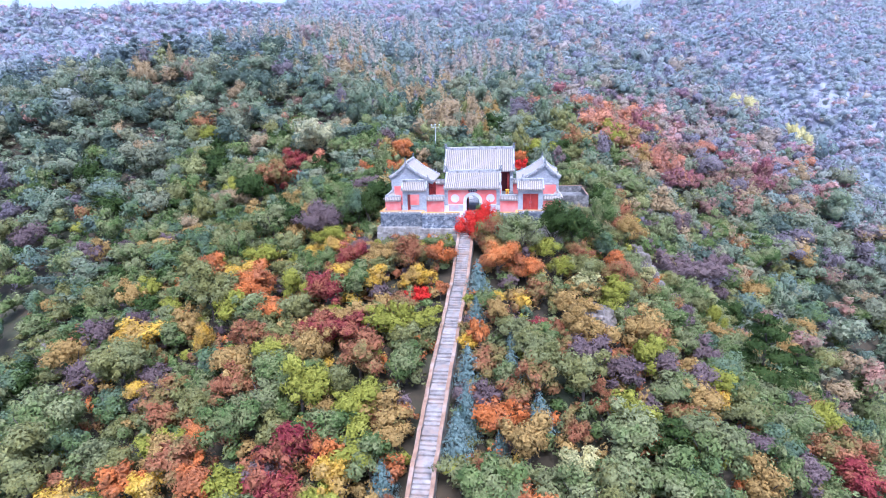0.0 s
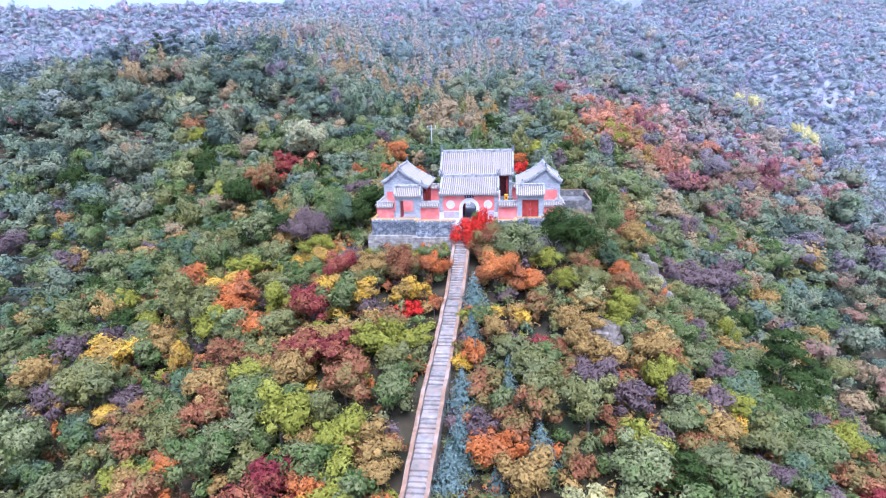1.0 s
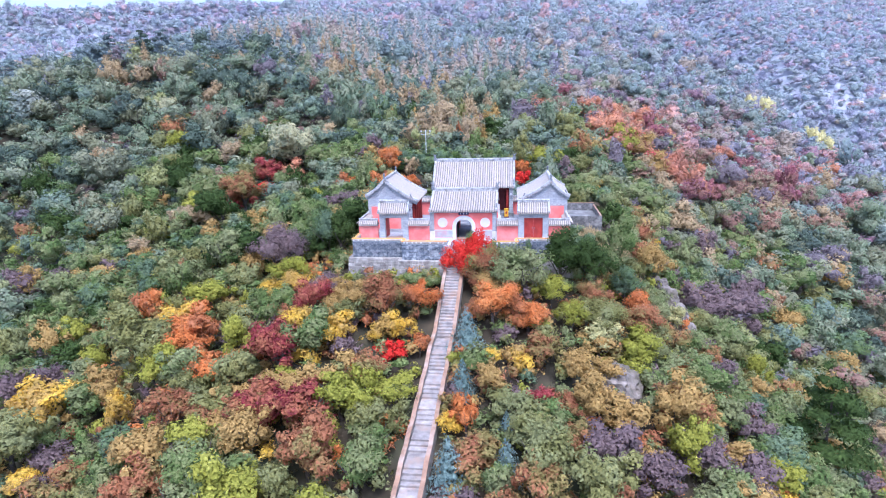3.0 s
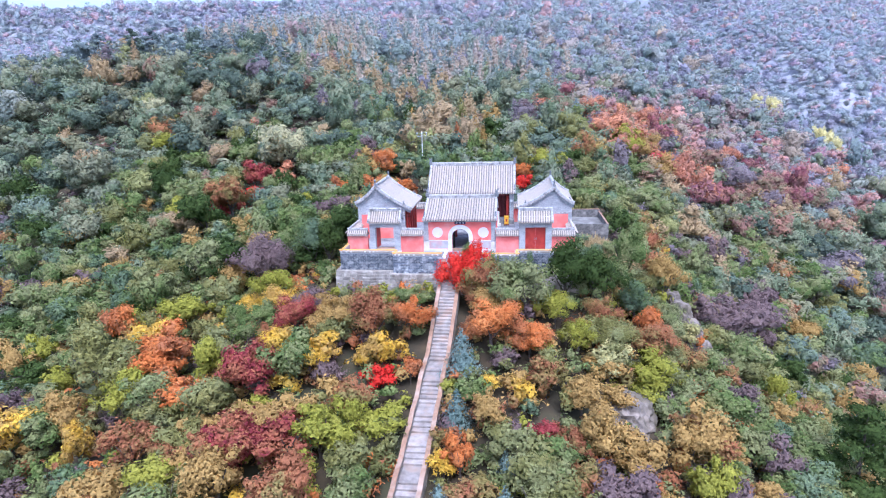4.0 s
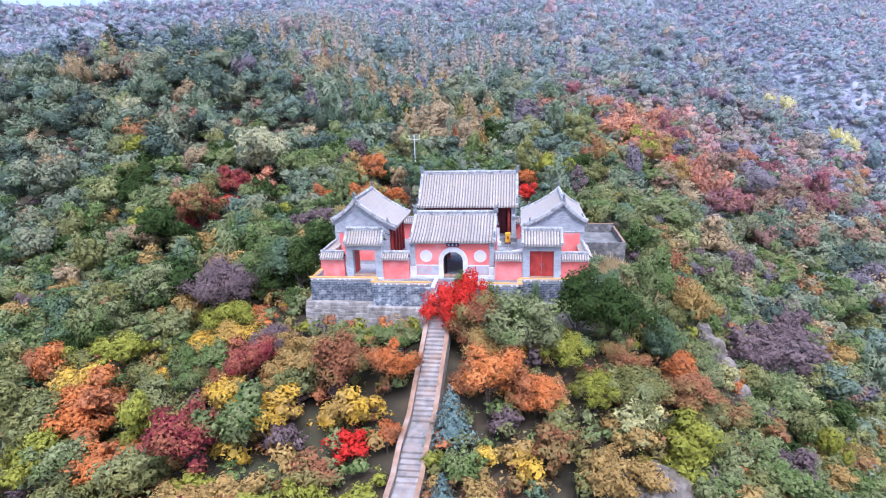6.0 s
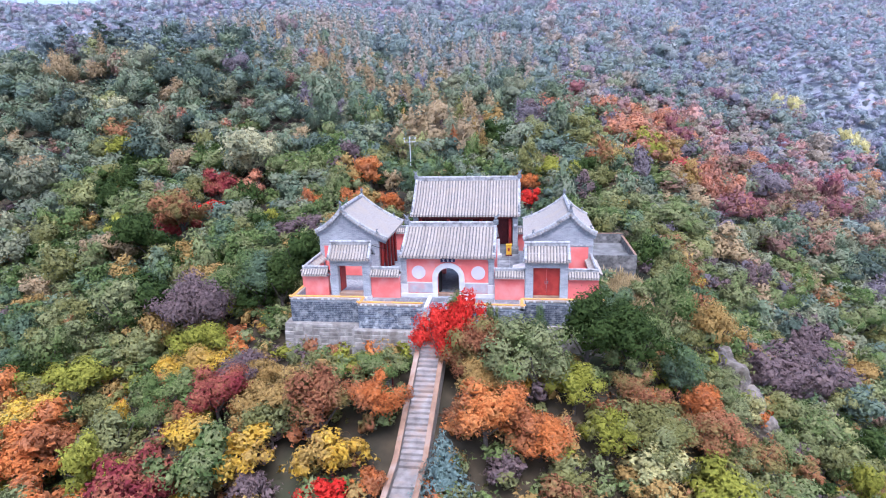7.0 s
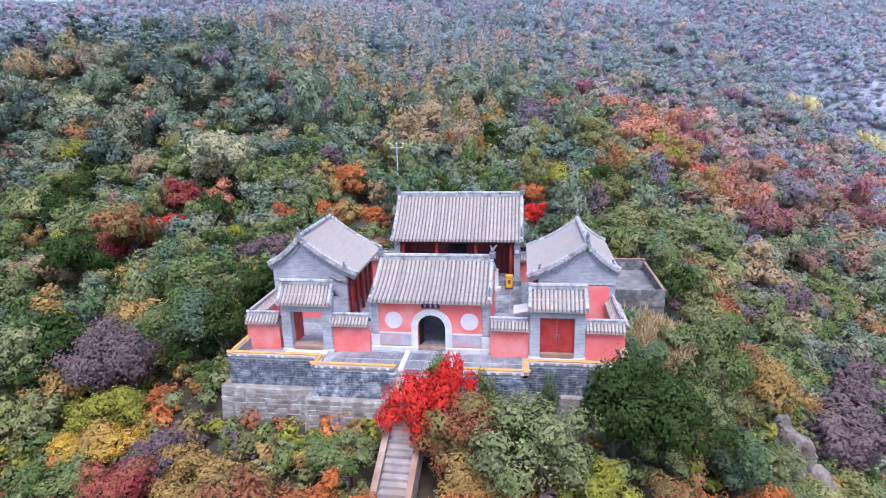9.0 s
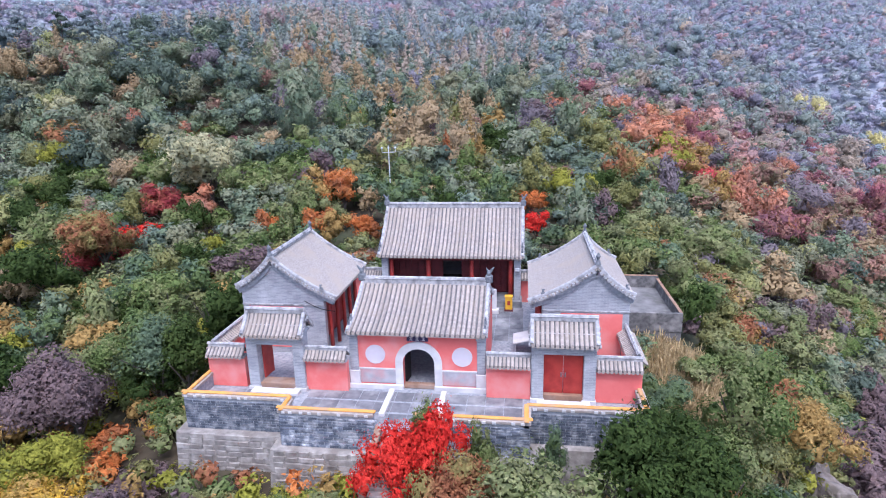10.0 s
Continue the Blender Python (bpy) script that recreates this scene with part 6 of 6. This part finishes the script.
def joined(name, spots, label):
    """Blocks too many to stand singly: one mesh."""
    vs, fs = [], []
    for me, m in spots:
        k = len(vs)
        vs += [m @ v.co for v in me.vertices]
        fs += [tuple(k + i for i in p.vertices) for p in me.polygons]
    ob = raw(name, vs, fs, spots[0][0].materials[0], terrace, label)
    ob["kind"] = "stuff"
    return ob


def place(name, me, m):
    o = new(name, me)
    o.parent = terrace
    o.matrix_local = m
    return o


def courses(p, q, z0, z1, out, skip=None):
    """Poses of bricks over the face between two points of the plan; out: how far proud."""
    d = Vector((q[0] - p[0], q[1] - p[1], 0))
    length = d.length
    d.normalize()
    nrm = Vector((d.y, -d.x, 0))
    turn = math.atan2(d.y, d.x)
    spots = []
    for r in range(int((z1 - z0) / BH)):
        s = -BW / 2 if r % 2 else 0.0
        while s < length - 0.05:
            c = min(max(s + BW / 2, BW / 2), length - BW / 2)
            at = Vector((p[0], p[1], z0 + BH * (r + 0.5))) + d * c + nrm * (out + random.uniform(0, 0.012))
            if not (skip and skip(at)):
                spots.append((random.choice(bricks), Matrix.Translation(at) @ Matrix.Rotation(turn, 4, "Z")))
            s += BW
    return spots


front = courses((-5.85, -4.35), (5.5, -4.35), -0.85, 0.83, 0.02, lambda a: -1.45 < a.x < 0.5)
front.sort(key=lambda s: abs(s[1].translation.x))
for me, m in front[:300]:
    place("brick", me, m)
rest = front[300:]
for p, q in (((-11.1, -0.95), (-11.1, -3.35)), ((-11.1, -3.35), (-5.85, -3.35)), ((-5.85, -3.35), (-5.85, -4.35)), ((5.5, -4.35), (5.5, -3.1)), ((5.5, -3.1), (10.75, -3.1)), ((10.75, -3.1), (10.75, -0.95))):
    rest += courses(p, q, -0.85, 0.83, 0.02)
joined("brickwork", rest, "blue-grey bricks with pale joints")

for (x0, y0), (x1, y1) in (((-11.55, -3.78), (-6.3, -3.78)), ((-6.3, -4.78), (-1.6, -4.78)), ((0.7, -4.78), (5.9, -4.78))):
    z = -1.0
    while z > -3.0:
        s = random.uniform(0, 0.3)
        while x0 + s < x1 - 0.25:
            me = random.choice(stones)
            w = me.vertices[0].co.x
            place("stone", me, Matrix.Translation((x0 + s + 0.3, y0 - 0.02 - (-1.0 - z) * 0.055, z)) @ Matrix.Rotation(random.uniform(-0.02, 0.02), 4, "Y"))
            s += random.uniform(0.55, 0.72)
        z -= 0.29

# drip tiles under the orange coping
drips = []
drip = block_mesh("drip_tile", 0.17, 0.06, 0.15, WHITE, 0.006, 90)
for (x0, y0), (x1, y1) in runs:
    d = Vector((x1 - x0, y1 - y0, 0))
    k = int(d.length / 0.42)
    nrm = Vector((d.y, -d.x, 0)).normalized() * 0.065
    for i in range(k):
        at = Vector((x0, y0, 0.9)) + d * ((i + 0.5 + random.uniform(-0.2, 0.2)) / k) + nrm
        if random.random() < 0.7:
            place("drip_tile", drip, Matrix.Translation(at) @ Matrix.Rotation(math.atan2(d.y, d.x), 4, "Z"))

# paving slabs of the terrace and the courtyard
slabs = []
for i, (w, d) in enumerate(((0.86, 0.86), (0.86, 0.86), (0.86, 0.86))):
    bm = bmesh.new()
    add_box(bm, -w / 2, w / 2, -d / 2, d / 2, -0.03, 0.0, 0.012)
    me = bpy.data.meshes.new("paving_slab")
    bm.to_mesh(me)
    bm.free()
    me.materials.append(PAVING)
    slabs.append(me)
for x0, x1, y0, y1 in ((-5.5, 5.2, -3.95, -0.9), (-10.7, -6.0, -2.9, -1.4), (5.8, 10.4, -2.7, -1.4), (-4.6, 5.2, 5.7, 11.2)):
    nx2, ny2 = int(round((x1 - x0) / 0.88)), int(round((y1 - y0) / 0.88))
    for i in range(nx2):
        for j in range(ny2):
            place("paving_slab", slabs[(i + j) % 3], Matrix.Translation((x0 + (i + 0.5) * (x1 - x0) / nx2, y0 + (j + 0.5) * (y1 - y0) / ny2, FLOOR + random.uniform(0.0, 0.01))))
